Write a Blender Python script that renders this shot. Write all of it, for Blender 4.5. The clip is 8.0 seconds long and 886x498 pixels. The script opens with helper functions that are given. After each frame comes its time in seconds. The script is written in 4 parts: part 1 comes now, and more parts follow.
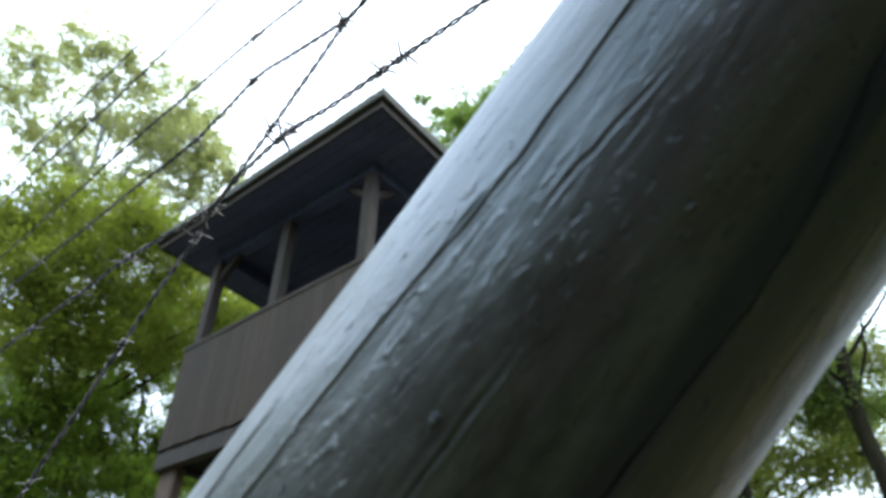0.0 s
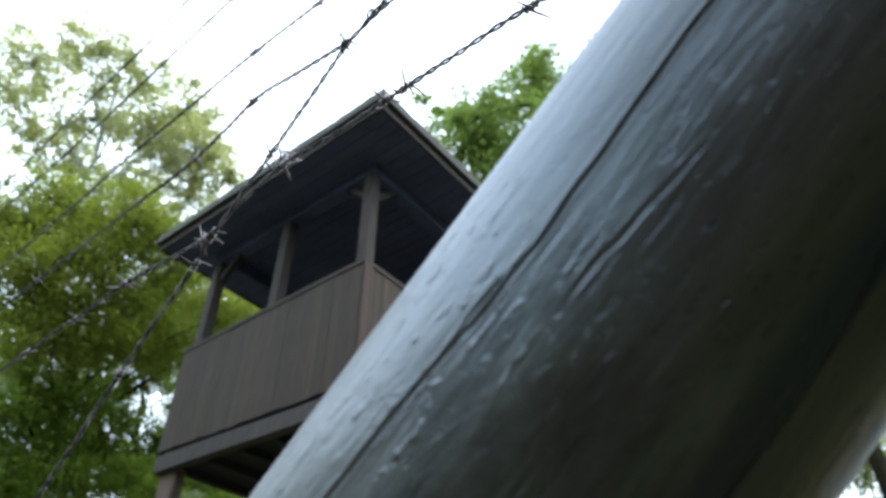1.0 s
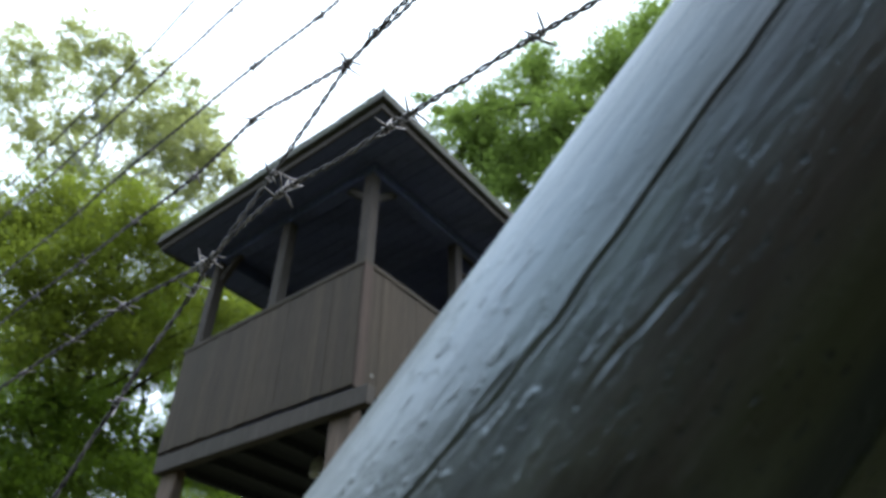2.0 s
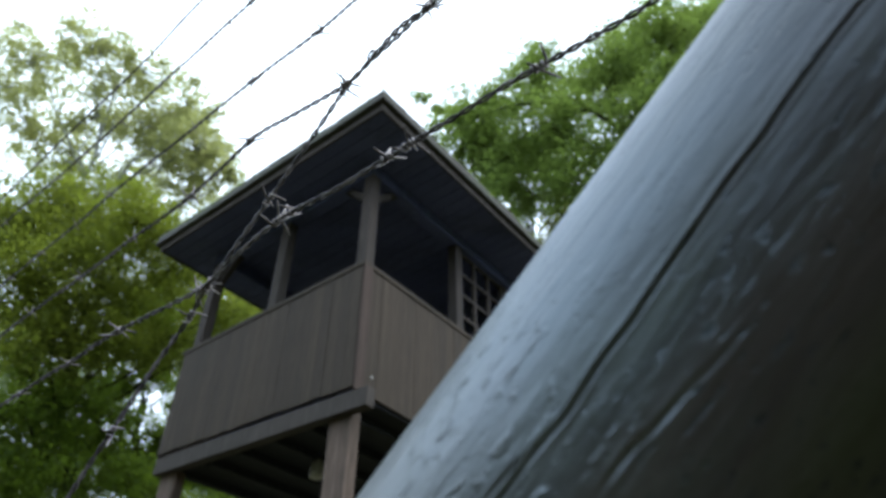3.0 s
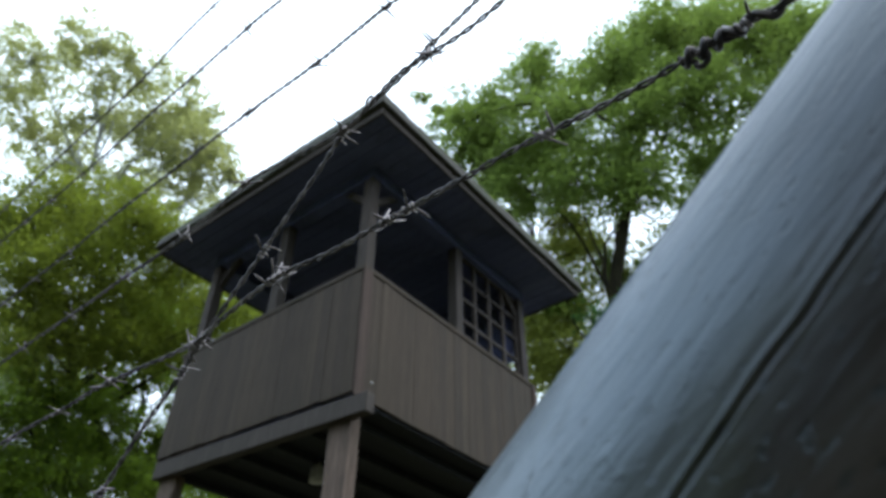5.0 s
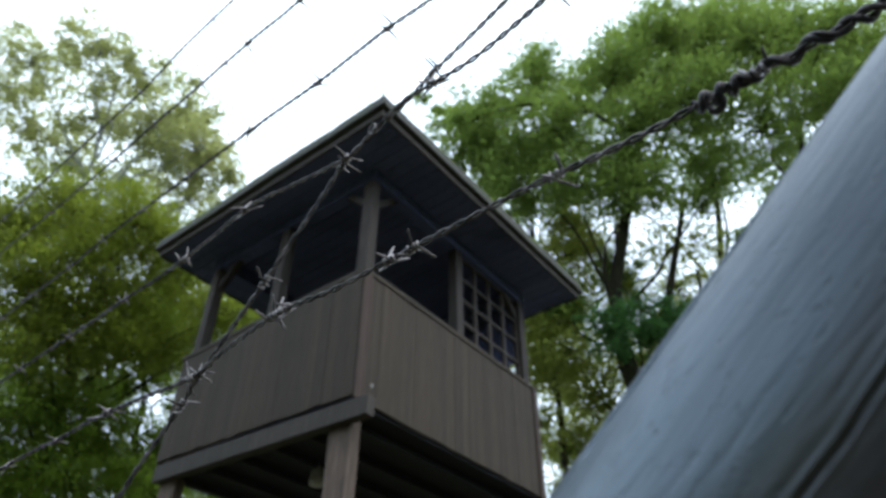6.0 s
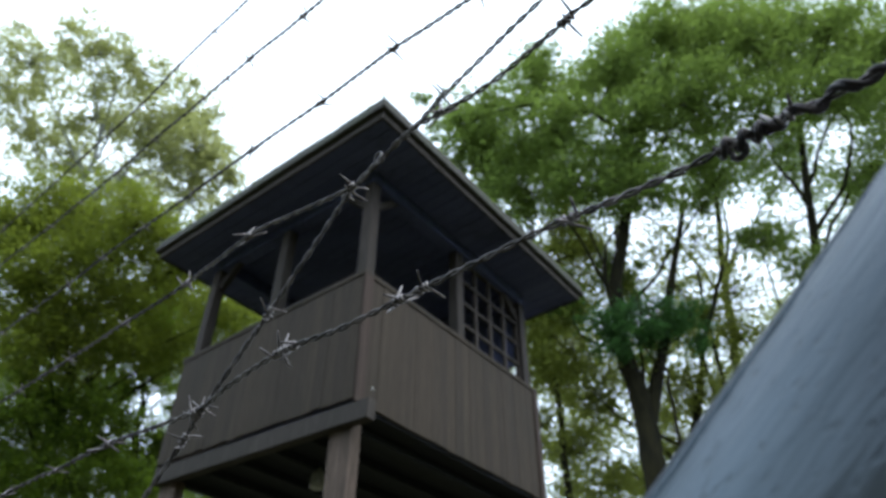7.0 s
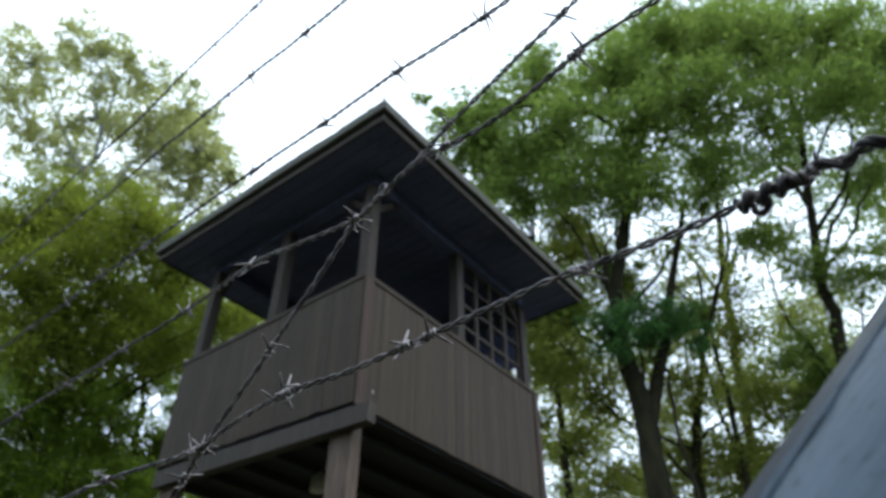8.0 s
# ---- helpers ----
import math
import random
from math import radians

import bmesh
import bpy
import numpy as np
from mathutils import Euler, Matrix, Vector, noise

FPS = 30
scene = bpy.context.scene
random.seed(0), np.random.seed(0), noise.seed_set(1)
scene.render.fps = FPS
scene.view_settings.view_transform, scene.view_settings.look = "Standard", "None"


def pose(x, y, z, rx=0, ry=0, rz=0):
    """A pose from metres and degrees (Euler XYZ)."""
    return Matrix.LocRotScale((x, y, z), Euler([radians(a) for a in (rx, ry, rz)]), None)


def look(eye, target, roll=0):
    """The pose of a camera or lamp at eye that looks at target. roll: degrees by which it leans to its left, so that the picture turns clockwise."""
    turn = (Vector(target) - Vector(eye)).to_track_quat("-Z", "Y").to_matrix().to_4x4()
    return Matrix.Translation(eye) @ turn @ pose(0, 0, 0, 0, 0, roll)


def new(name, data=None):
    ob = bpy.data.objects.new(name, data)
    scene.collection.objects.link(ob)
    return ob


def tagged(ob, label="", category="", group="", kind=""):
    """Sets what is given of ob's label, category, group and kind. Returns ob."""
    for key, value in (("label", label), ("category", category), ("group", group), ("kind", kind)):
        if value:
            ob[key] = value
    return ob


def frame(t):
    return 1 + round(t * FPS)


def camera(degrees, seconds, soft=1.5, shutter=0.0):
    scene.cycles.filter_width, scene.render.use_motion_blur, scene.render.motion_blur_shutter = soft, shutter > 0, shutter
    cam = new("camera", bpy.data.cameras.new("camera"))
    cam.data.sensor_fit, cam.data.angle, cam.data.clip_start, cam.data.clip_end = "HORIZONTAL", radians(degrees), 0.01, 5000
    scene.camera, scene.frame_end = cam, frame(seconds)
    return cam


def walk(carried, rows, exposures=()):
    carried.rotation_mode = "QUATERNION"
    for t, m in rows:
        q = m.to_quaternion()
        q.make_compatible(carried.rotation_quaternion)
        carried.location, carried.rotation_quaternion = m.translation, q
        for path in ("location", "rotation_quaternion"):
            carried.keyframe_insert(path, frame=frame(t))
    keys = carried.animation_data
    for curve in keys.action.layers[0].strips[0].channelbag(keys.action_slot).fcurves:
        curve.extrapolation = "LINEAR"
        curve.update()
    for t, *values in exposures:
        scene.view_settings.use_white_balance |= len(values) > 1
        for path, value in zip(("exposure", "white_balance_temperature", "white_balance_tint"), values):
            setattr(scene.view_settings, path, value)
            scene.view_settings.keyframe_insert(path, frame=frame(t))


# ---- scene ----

# Camera: rises beside a leaning fence brace, looking up at a timber watchtower.
EYE_Z = 1.6
PITCH, ROLL = 39.25, 0.2
cam = camera(66.0, 8.0, soft=2.8)
cam.data.dof.use_dof = True
cam.data.dof.focus_distance = 0.4
cam.data.dof.aperture_fstop = 13.0


def shot(t, x, y, z, tilt=0.0):
    pitch = radians(PITCH + tilt)
    eye = Vector((x, y, z + EYE_Z))
    ahead = Vector((0, math.cos(pitch), math.sin(pitch)))
    return (t, look(eye, eye + ahead, ROLL))


walk(cam, [
    shot(0.0, 0.0173, 0.0409, -0.1569, 0.33),
    shot(0.5, 0.0157, 0.0395, -0.1454, 0.30),
    shot(1.0, 0.0142, 0.0370, -0.1348, 0.25),
    shot(1.5, 0.0128, 0.0348, -0.1251, 0.17),
    shot(3.0, 0.0117, 0.0271, -0.0981, 0.05),
    shot(3.5, 0.0116, 0.0258, -0.0867),
    shot(4.0, 0.0121, 0.0231, -0.0776),
    shot(4.5, 0.0118, 0.0199, -0.0709),
    shot(6.0, 0.0085, 0.0107, -0.0424),
    shot(6.5, 0.0062, 0.0079, -0.0331),
    shot(7.0, 0.0037, 0.0053, -0.0222),
    shot(7.5, 0.0021, 0.0028, -0.0105),
    shot(8.0, 0.0, 0.0, 0.0),
], exposures=[(0.0, 1.88), (1.0, 1.84), (2.0, 1.62), (3.5, 1.43), (6.0, 1.28), (8.0, 1.23)])

# ---- light: a bright overcast sky and a wide, weak sun ----
world = bpy.data.worlds.new("overcast_sky")
scene.world = world
world.use_nodes = True
wn = world.node_tree.nodes
wl = world.node_tree.links
wn.clear()
sky = wn.new("ShaderNodeTexSky")
sky.sky_type = "NISHITA"
sky.sun_disc = False
sky.sun_elevation, sky.sun_rotation = radians(58), radians(107)
sky.dust_density, sky.air_density = 1.0, 1.0
grey = wn.new("ShaderNodeMix")
grey.data_type = "RGBA"
grey.inputs[0].default_value = 0.85
grey.inputs[7].default_value = (6.6, 7.9, 9.3, 1)
back = wn.new("ShaderNodeBackground")
back.inputs[1].default_value = 0.12
wout = wn.new("ShaderNodeOutputWorld")
wl.new(sky.outputs[0], grey.inputs[6])
wl.new(grey.outputs[2], back.inputs[0])
wl.new(back.outputs[0], wout.inputs[0])

sun = new("sun", bpy.data.lights.new("sun", "SUN"))
sun.data.energy, sun.data.angle, sun.data.color = 0.6, radians(60), (1.0, 0.94, 0.84)
sun.matrix_world = look((12, -3.7, 20), (0, 0, 0))


# ---- materials ----
class Nodes:
    """A small helper that wires one material's nodes."""

    def __init__(self, name, rough=0.6, metal=0.0, spec=0.5):
        self.mat = bpy.data.materials.new(name)
        self.mat.use_nodes = True
        self.n, self.l = self.mat.node_tree.nodes, self.mat.node_tree.links
        self.bsdf = self.n["Principled BSDF"]
        self.bsdf.inputs["Roughness"].default_value = rough
        self.bsdf.inputs["Metallic"].default_value = metal
        self.bsdf.inputs["Specular IOR Level"].default_value = spec
        self.coord = self.n.new("ShaderNodeTexCoord")

    def space(self, scale):
        m = self.n.new("ShaderNodeMapping")
        m.inputs["Scale"].default_value = scale
        self.l.new(self.coord.outputs["Object"], m.inputs[0])
        return m.outputs[0]

    def noise(self, scale, detail=5.0, stretch=(1, 1, 1), rough=0.6):
        t = self.n.new("ShaderNodeTexNoise")
        t.inputs["Scale"].default_value, t.inputs["Detail"].default_value = scale, detail
        t.inputs["Roughness"].default_value = rough
        self.l.new(self.space(stretch), t.inputs["Vector"])
        return t.outputs["Fac"]

    def ramp(self, fac, lo, hi, a=(0, 0, 0, 1), b=(1, 1, 1, 1)):
        r = self.n.new("ShaderNodeValToRGB")
        r.color_ramp.elements[0].position, r.color_ramp.elements[1].position = lo, hi
        r.color_ramp.elements[0].color, r.color_ramp.elements[1].color = a, b
        self.l.new(fac, r.inputs[0])
        return r.outputs[0]

    def mix(self, fac, a, b, how="MIX"):
        m = self.n.new("ShaderNodeMix")
        m.data_type, m.blend_type = "RGBA", how
        for value, socket in ((fac, m.inputs[0]), (a, m.inputs[6]), (b, m.inputs[7])):
            if isinstance(value, (tuple, float, int)):
                socket.default_value = value
            else:
                self.l.new(value, socket)
        return m.outputs[2]

    def bump(self, height, strength, distance):
        b = self.n.new("ShaderNodeBump")
        b.inputs["Strength"].default_value, b.inputs["Distance"].default_value = strength, distance
        self.l.new(height, b.inputs["Height"])
        last = self.bsdf.inputs["Normal"]
        if last.is_linked:
            self.l.new(last.links[0].from_socket, b.inputs["Normal"])
        self.l.new(b.outputs[0], last)

    def colour(self, socket):
        self.l.new(socket, self.bsdf.inputs["Base Color"])

    def roughness(self, socket):
        self.l.new(socket, self.bsdf.inputs["Roughness"])


def stained_wood(name, dark, light, rough=0.75, along=(9, 9, 0.8)):
    k = Nodes(name, rough, spec=0.16)
    grain = k.noise(7.0, 6, along)
    patch = k.noise(1.6, 4, (1, 1, 0.5))
    col = k.mix(k.ramp(grain, 0.35, 0.7), dark, light)
    info = k.n.new("ShaderNodeObjectInfo")
    tone = k.ramp(info.outputs["Random"], 0.0, 1.0, (0.86, 0.86, 0.88, 1), (1.1, 1.07, 1.04, 1))
    col = k.mix(1.0, col, tone, "MULTIPLY")
    col = k.mix(k.ramp(patch, 0.45, 0.75, (0, 0, 0, 1), (0.55, 0.55, 0.55, 1)), col, (0.03, 0.03, 0.024, 1))
    # run-off streaks, pale and dark
    streak = k.noise(5.0, 4, (along[0], along[1], 0.12))
    col = k.mix(k.ramp(streak, 0.54, 0.72, (0, 0, 0, 1), (0.4, 0.4, 0.4, 1)), col, tuple(1.5 * c for c in light[:3]) + (1,))
    col = k.mix(k.ramp(streak, 0.28, 0.44, (0.4, 0.4, 0.4, 1), (0, 0, 0, 1)), col, tuple(0.6 * c for c in dark[:3]) + (1,))
    for node in k.n:
        if node.type == "MAPPING":
            k.l.new(info.outputs["Location"], node.inputs["Location"])
    k.colour(col)
    k.bump(grain, 0.35, 0.004)
    return k.mat


BOARD = stained_wood("dark_stained_boards", (0.047, 0.037, 0.028, 1), (0.065, 0.051, 0.039, 1))
POST = stained_wood("dark_stained_posts", (0.041, 0.034, 0.03, 1), (0.07, 0.058, 0.052, 1))
TRIM = stained_wood("weathered_trim", (0.05, 0.043, 0.038, 1), (0.08, 0.069, 0.062, 1))
STRIP = stained_wood("reddish_cover_strip", (0.055, 0.039, 0.033, 1), (0.085, 0.06, 0.05, 1))
LEGWOOD = stained_wood("weathered_leg_wood", (0.08, 0.06, 0.05, 1), (0.17, 0.125, 0.1, 1))
# darker copy of the wood, with the underfloor shade put into its colour
UNDER = stained_wood("shaded_underfloor_wood", (0.017, 0.019, 0.025, 1), (0.034, 0.036, 0.042, 1))
# blue veil of stray light over the recessed timber put into its colour
SOFFIT = stained_wood("haze_blue_timber", (0.1, 0.118, 0.25, 1), (0.14, 0.16, 0.32, 1))


def mossy_roof():
    k = Nodes("mossy_roof_edge", 0.9, spec=0.2)
    big, fine = k.noise(2.5, 5), k.noise(30, 5)
    col = k.mix(k.ramp(big, 0.4, 0.65), (0.055, 0.05, 0.046, 1), (0.05, 0.062, 0.036, 1))
    k.colour(k.mix(k.ramp(fine, 0.3, 0.8), col, (0.085, 0.085, 0.075, 1)))
    k.bump(fine, 0.6, 0.01)
    return k.mat


ROOF = mossy_roof()


def tarred_log():
    """Glossy tar over wood: sky light painted blue-grey on the weathered upper side, a black streak along one crack,
    dry brown wood past it.
    """
    k = Nodes("glossy_tarred_log", 0.4, spec=0.6)
    k.bsdf.inputs["IOR"].default_value = 1.75
    grain = k.noise(38.0, 7, (1, 1, 0.07), 0.65)
    fibre = k.noise(420.0, 5, (1, 1, 0.09), 0.6)
    pits = k.noise(520.0, 3, (1, 1, 0.4), 0.55)
    patch = k.noise(14.0, 5, (1, 1, 0.35))
    rust = k.noise(24.0, 5, (1, 1, 0.45))
    sep = k.n.new("ShaderNodeSeparateXYZ")
    k.l.new(k.coord.outputs["Object"], sep.inputs[0])

    def maths(how, a, b, c=0.0):
        m = k.n.new("ShaderNodeMath")
        m.operation = how
        for i, value in enumerate((a, b, c)):
            if isinstance(value, (int, float)):
                m.inputs[i].default_value = value
            else:
                k.l.new(value, m.inputs[i])
        return m.outputs[0]

    # degrees round the log, uneven by the grain and the patches
    turn = maths("MULTIPLY", maths("ARCTAN2", sep.outputs[1], sep.outputs[0]), 57.2958)
    turn = maths("MULTIPLY_ADD", maths("SUBTRACT", grain, 0.5), 12.0, turn)
    turn = maths("MULTIPLY_ADD", maths("SUBTRACT", patch, 0.5), 12.0, turn)

    def between(lo, hi, angle=None):
        v = k.n.new("ShaderNodeMapRange")
        v.interpolation_type = "SMOOTHSTEP"
        v.inputs[1].default_value, v.inputs[2].default_value = lo, hi
        k.l.new(angle or turn, v.inputs[0])
        return v.outputs[0]

    # height mask: the upper side is painted paler lower down, the tar darker
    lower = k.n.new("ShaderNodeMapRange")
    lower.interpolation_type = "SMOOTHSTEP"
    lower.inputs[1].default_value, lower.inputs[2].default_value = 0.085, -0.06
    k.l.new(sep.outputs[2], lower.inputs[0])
    # upper side, where sky light is put into colour and gloss
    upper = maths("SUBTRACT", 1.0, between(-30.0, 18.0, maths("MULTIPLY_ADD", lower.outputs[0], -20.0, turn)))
    black = maths("MULTIPLY", between(55.0, 63.0), maths("SUBTRACT", 1.0, between(67.0, 71.0)))
    dry = maths("MULTIPLY", between(67.0, 73.0), maths("SUBTRACT", 1.0, between(165.0, 178.0)))
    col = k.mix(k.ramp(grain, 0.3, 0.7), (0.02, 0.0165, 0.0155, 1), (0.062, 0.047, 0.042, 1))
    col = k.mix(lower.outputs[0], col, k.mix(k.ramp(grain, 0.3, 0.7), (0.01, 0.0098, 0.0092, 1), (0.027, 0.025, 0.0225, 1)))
    col = k.mix(k.ramp(patch, 0.47, 0.6, (0, 0, 0, 1), (0.8, 0.8, 0.8, 1)), col, (0.036, 0.037, 0.018, 1))
    col = k.mix(k.ramp(rust, 0.64, 0.72, (0, 0, 0, 1), (0.8, 0.8, 0.8, 1)), col, (0.075, 0.024, 0.013, 1))
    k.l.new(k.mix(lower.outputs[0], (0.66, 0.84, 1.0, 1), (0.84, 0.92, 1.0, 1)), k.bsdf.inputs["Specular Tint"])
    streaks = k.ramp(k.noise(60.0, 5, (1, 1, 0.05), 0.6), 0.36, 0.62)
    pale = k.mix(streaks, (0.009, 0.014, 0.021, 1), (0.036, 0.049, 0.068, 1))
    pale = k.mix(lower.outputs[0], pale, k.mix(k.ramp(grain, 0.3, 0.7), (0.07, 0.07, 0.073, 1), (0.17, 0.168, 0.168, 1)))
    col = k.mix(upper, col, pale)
    rim = maths("SUBTRACT", 1.0, between(-52.0, -44.0))
    col = k.mix(rim, col, (0.042, 0.037, 0.043, 1))
    col = k.mix(black, col, (0.012, 0.012, 0.014, 1))
    brown = k.mix(k.ramp(patch, 0.42, 0.6), (0.32, 0.235, 0.145, 1), (0.12, 0.115, 0.045, 1))
    brown = k.mix(k.ramp(fibre, 0.35, 0.65), brown, (0.06, 0.052, 0.035, 1))
    brown = k.mix(between(74.0, 92.0), (0.032, 0.034, 0.014, 1), brown)
    col = k.mix(dry, col, brown)
    speck = k.ramp(pits, 0.6, 0.68)
    col = k.mix(k.mix(0.8, (0, 0, 0, 1), speck), col, (0.008, 0.008, 0.009, 1))
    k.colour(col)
    rough = k.mix(k.ramp(fibre, 0.3, 0.7), (0.24, 0.24, 0.24, 1), (0.42, 0.42, 0.42, 1))
    rough = k.mix(k.ramp(patch, 0.46, 0.64), rough, (0.4, 0.4, 0.4, 1))
    rough = k.mix(upper, rough, (0.4, 0.4, 0.4, 1))
    rough = k.mix(dry, rough, (0.5, 0.5, 0.5, 1))
    k.roughness(rough)
    # the varnish is worn off in patches
    worn = k.noise(17.0, 6, (1, 1, 0.22), 0.65)
    gloss = k.ramp(worn, 0.4, 0.57, (1.0, 1.0, 1.0, 1), (0.42, 0.42, 0.42, 1))
    mottle = k.noise(150.0, 4, (1, 1, 0.28), 0.65)
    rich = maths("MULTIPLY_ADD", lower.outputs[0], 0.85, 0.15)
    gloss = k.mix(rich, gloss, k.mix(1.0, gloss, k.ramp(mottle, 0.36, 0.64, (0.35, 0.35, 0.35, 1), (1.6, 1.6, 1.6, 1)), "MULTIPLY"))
    # gloss cut on the downward-facing side to keep its reflection dark
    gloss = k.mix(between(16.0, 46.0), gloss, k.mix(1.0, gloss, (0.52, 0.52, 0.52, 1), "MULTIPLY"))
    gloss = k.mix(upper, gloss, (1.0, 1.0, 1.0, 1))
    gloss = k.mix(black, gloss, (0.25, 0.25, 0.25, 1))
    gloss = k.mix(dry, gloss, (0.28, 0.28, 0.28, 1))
    # gloss lowered higher up the log to dim the sky's reflection there
    gloss_fade = k.n.new("ShaderNodeMapRange")
    gloss_fade.inputs[1].default_value, gloss_fade.inputs[2].default_value = 0.03, 0.13
    gloss_fade.inputs[3].default_value, gloss_fade.inputs[4].default_value = 1.0, 0.36
    k.l.new(sep.outputs[2], gloss_fade.inputs[0])
    gloss = k.mix(1.0, gloss, gloss_fade.outputs[0], "MULTIPLY")
    k.l.new(gloss, k.bsdf.inputs["Specular IOR Level"])
    k.bump(grain, 0.12, 0.003)
    k.bump(fibre, 0.3, 0.0007)
    k.bump(k.mix(rich, (0.5, 0.5, 0.5, 1), mottle), 0.5, 0.0016)
    k.bump(k.ramp(pits, 0.6, 0.7, (1, 1, 1, 1), (0, 0, 0, 1)), 0.35, 0.0005)
    # short runs and drops of tar, lying along the grain
    runs = k.ramp(k.noise(300.0, 2, (1, 1, 0.4), 0.5), 0.6, 0.72)
    where = k.ramp(k.noise(26.0, 3, (1, 1, 0.6), 0.5), 0.42, 0.66)
    k.bump(k.mix(maths("MULTIPLY", where, maths("MULTIPLY_ADD", lower.outputs[0], 0.8, 0.2)), (0, 0, 0, 1), runs), 0.9, 0.0011)
    return k.mat


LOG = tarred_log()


def galvanised(name, dark, light, metal):
    k = Nodes(name, 0.55, metal)
    n = k.noise(140.0, 4)
    k.colour(k.mix(k.ramp(n, 0.4, 0.64), dark, light))
    k.bump(k.noise(700.0, 3), 0.3, 0.0004)
    return k.mat


WIRE = galvanised("weathered_galvanised_wire", (0.028, 0.024, 0.025, 1), (0.2, 0.178, 0.18, 1), 0.3)
# dark copy of the wire, its backlit look put into the colour
TIE = galvanised("backlit_tie_wire", (0.012, 0.011, 0.014, 1), (0.06, 0.045, 0.045, 1), 0.2)
BARB = galvanised("bright_cut_wire", (0.095, 0.082, 0.085, 1), (0.33, 0.3, 0.305, 1), 0.4)


def foliage(name, dark, light, through_colour):
    """Thin leaves: gloss and paint on one side, light passing through to the other."""
    k = Nodes(name, 0.55, spec=0.25)
    isle = k.n.new("ShaderNodeNewGeometry")
    col = k.ramp(isle.outputs["Random Per Island"], 0.0, 1.0, dark, light)
    col = k.mix(k.ramp(k.noise(0.5, 3), 0.35, 0.7, (0, 0, 0, 1), (0.6, 0.6, 0.6, 1)), col, light)
    k.colour(col)
    tr = k.n.new("ShaderNodeBsdfTranslucent")
    k.l.new(k.mix(0.7, col, through_colour), tr.inputs[0])
    mx = k.n.new("ShaderNodeMixShader")
    mx.inputs[0].default_value = 0.6
    k.l.new(k.bsdf.outputs[0], mx.inputs[1])
    k.l.new(tr.outputs[0], mx.inputs[2])
    k.l.new(mx.outputs[0], k.n["Material Output"].inputs[0])
    return k.mat


# green lightened for the haze and glare round the far tree
LEAF_PALE = foliage("hazed_green_leaves", (0.105, 0.118, 0.034, 1), (0.17, 0.19, 0.06, 1), (0.6, 0.63, 0.24, 1))
LEAF_YELLOW = foliage("yellow_green_leaves", (0.05, 0.066, 0.01, 1), (0.078, 0.098, 0.015, 1), (0.31, 0.38, 0.045, 1))
LEAF_GREEN = foliage("mid_green_leaves", (0.03, 0.06, 0.014, 1), (0.074, 0.11, 0.026, 1), (0.29, 0.41, 0.08, 1))
LEAF_DEEP = foliage("deep_green_leaves", (0.022, 0.048, 0.008, 1), (0.06, 0.088, 0.012, 1), (0.25, 0.37, 0.035, 1))
LEAF_DARK = foliage("dark_blue_green_leaves", (0.016, 0.045, 0.016, 1), (0.03, 0.066, 0.022, 1), (0.12, 0.28, 0.07, 1))
LEAF_OLIVE = foliage("olive_green_leaves", (0.042, 0.055, 0.012, 1), (0.1, 0.118, 0.026, 1), (0.39, 0.45, 0.085, 1))


def bark(name, dark, light):
    k = Nodes(name, 0.9, spec=0.2)
    n = k.noise(6.0, 6, (1, 1, 0.3))
    k.colour(k.mix(k.ramp(n, 0.35, 0.7), dark, light))
    k.bump(n, 0.6, 0.03)
    return k.mat


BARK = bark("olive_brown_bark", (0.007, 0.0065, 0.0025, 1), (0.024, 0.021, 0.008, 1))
# sky glare on the thin trunk put into a pale bark
BARK_PALE = bark("glare_pale_bark", (0.13, 0.14, 0.12, 1), (0.3, 0.31, 0.28, 1))


def turf():
    k = Nodes("grass_and_soil", 0.95, spec=0.2)
    big, fine = k.noise(0.35, 5), k.noise(18.0, 6)
    col = k.mix(k.ramp(big, 0.4, 0.62), (0.075, 0.055, 0.038, 1), (0.035, 0.05, 0.014, 1))
    k.colour(k.mix(k.ramp(fine, 0.35, 0.75, (0, 0, 0, 1), (0.6, 0.6, 0.6, 1)), col, (0.06, 0.06, 0.03, 1)))
    k.bump(fine, 0.7, 0.03)
    return k.mat


TURF = turf()
ENAMEL = Nodes("dull_white_enamel", 0.45)
ENAMEL.colour(ENAMEL.mix(ENAMEL.ramp(ENAMEL.noise(25.0), 0.4, 0.75), (0.42, 0.42, 0.4, 1), (0.2, 0.19, 0.17, 1)))
ENAMEL = ENAMEL.mat


# ---- mesh helpers ----
def link_mesh(name, verts, faces, material, parent=None, label="", smooth=False):
    me = bpy.data.meshes.new(name)
    me.from_pydata(verts, [], faces)
    me.materials.append(material)
    if smooth:
        me.polygons.foreach_set("use_smooth", [True] * len(me.polygons))
    me.update()
    ob = new(name, me)
    ob.parent = parent
    if label:
        tagged(ob, label)
    return ob


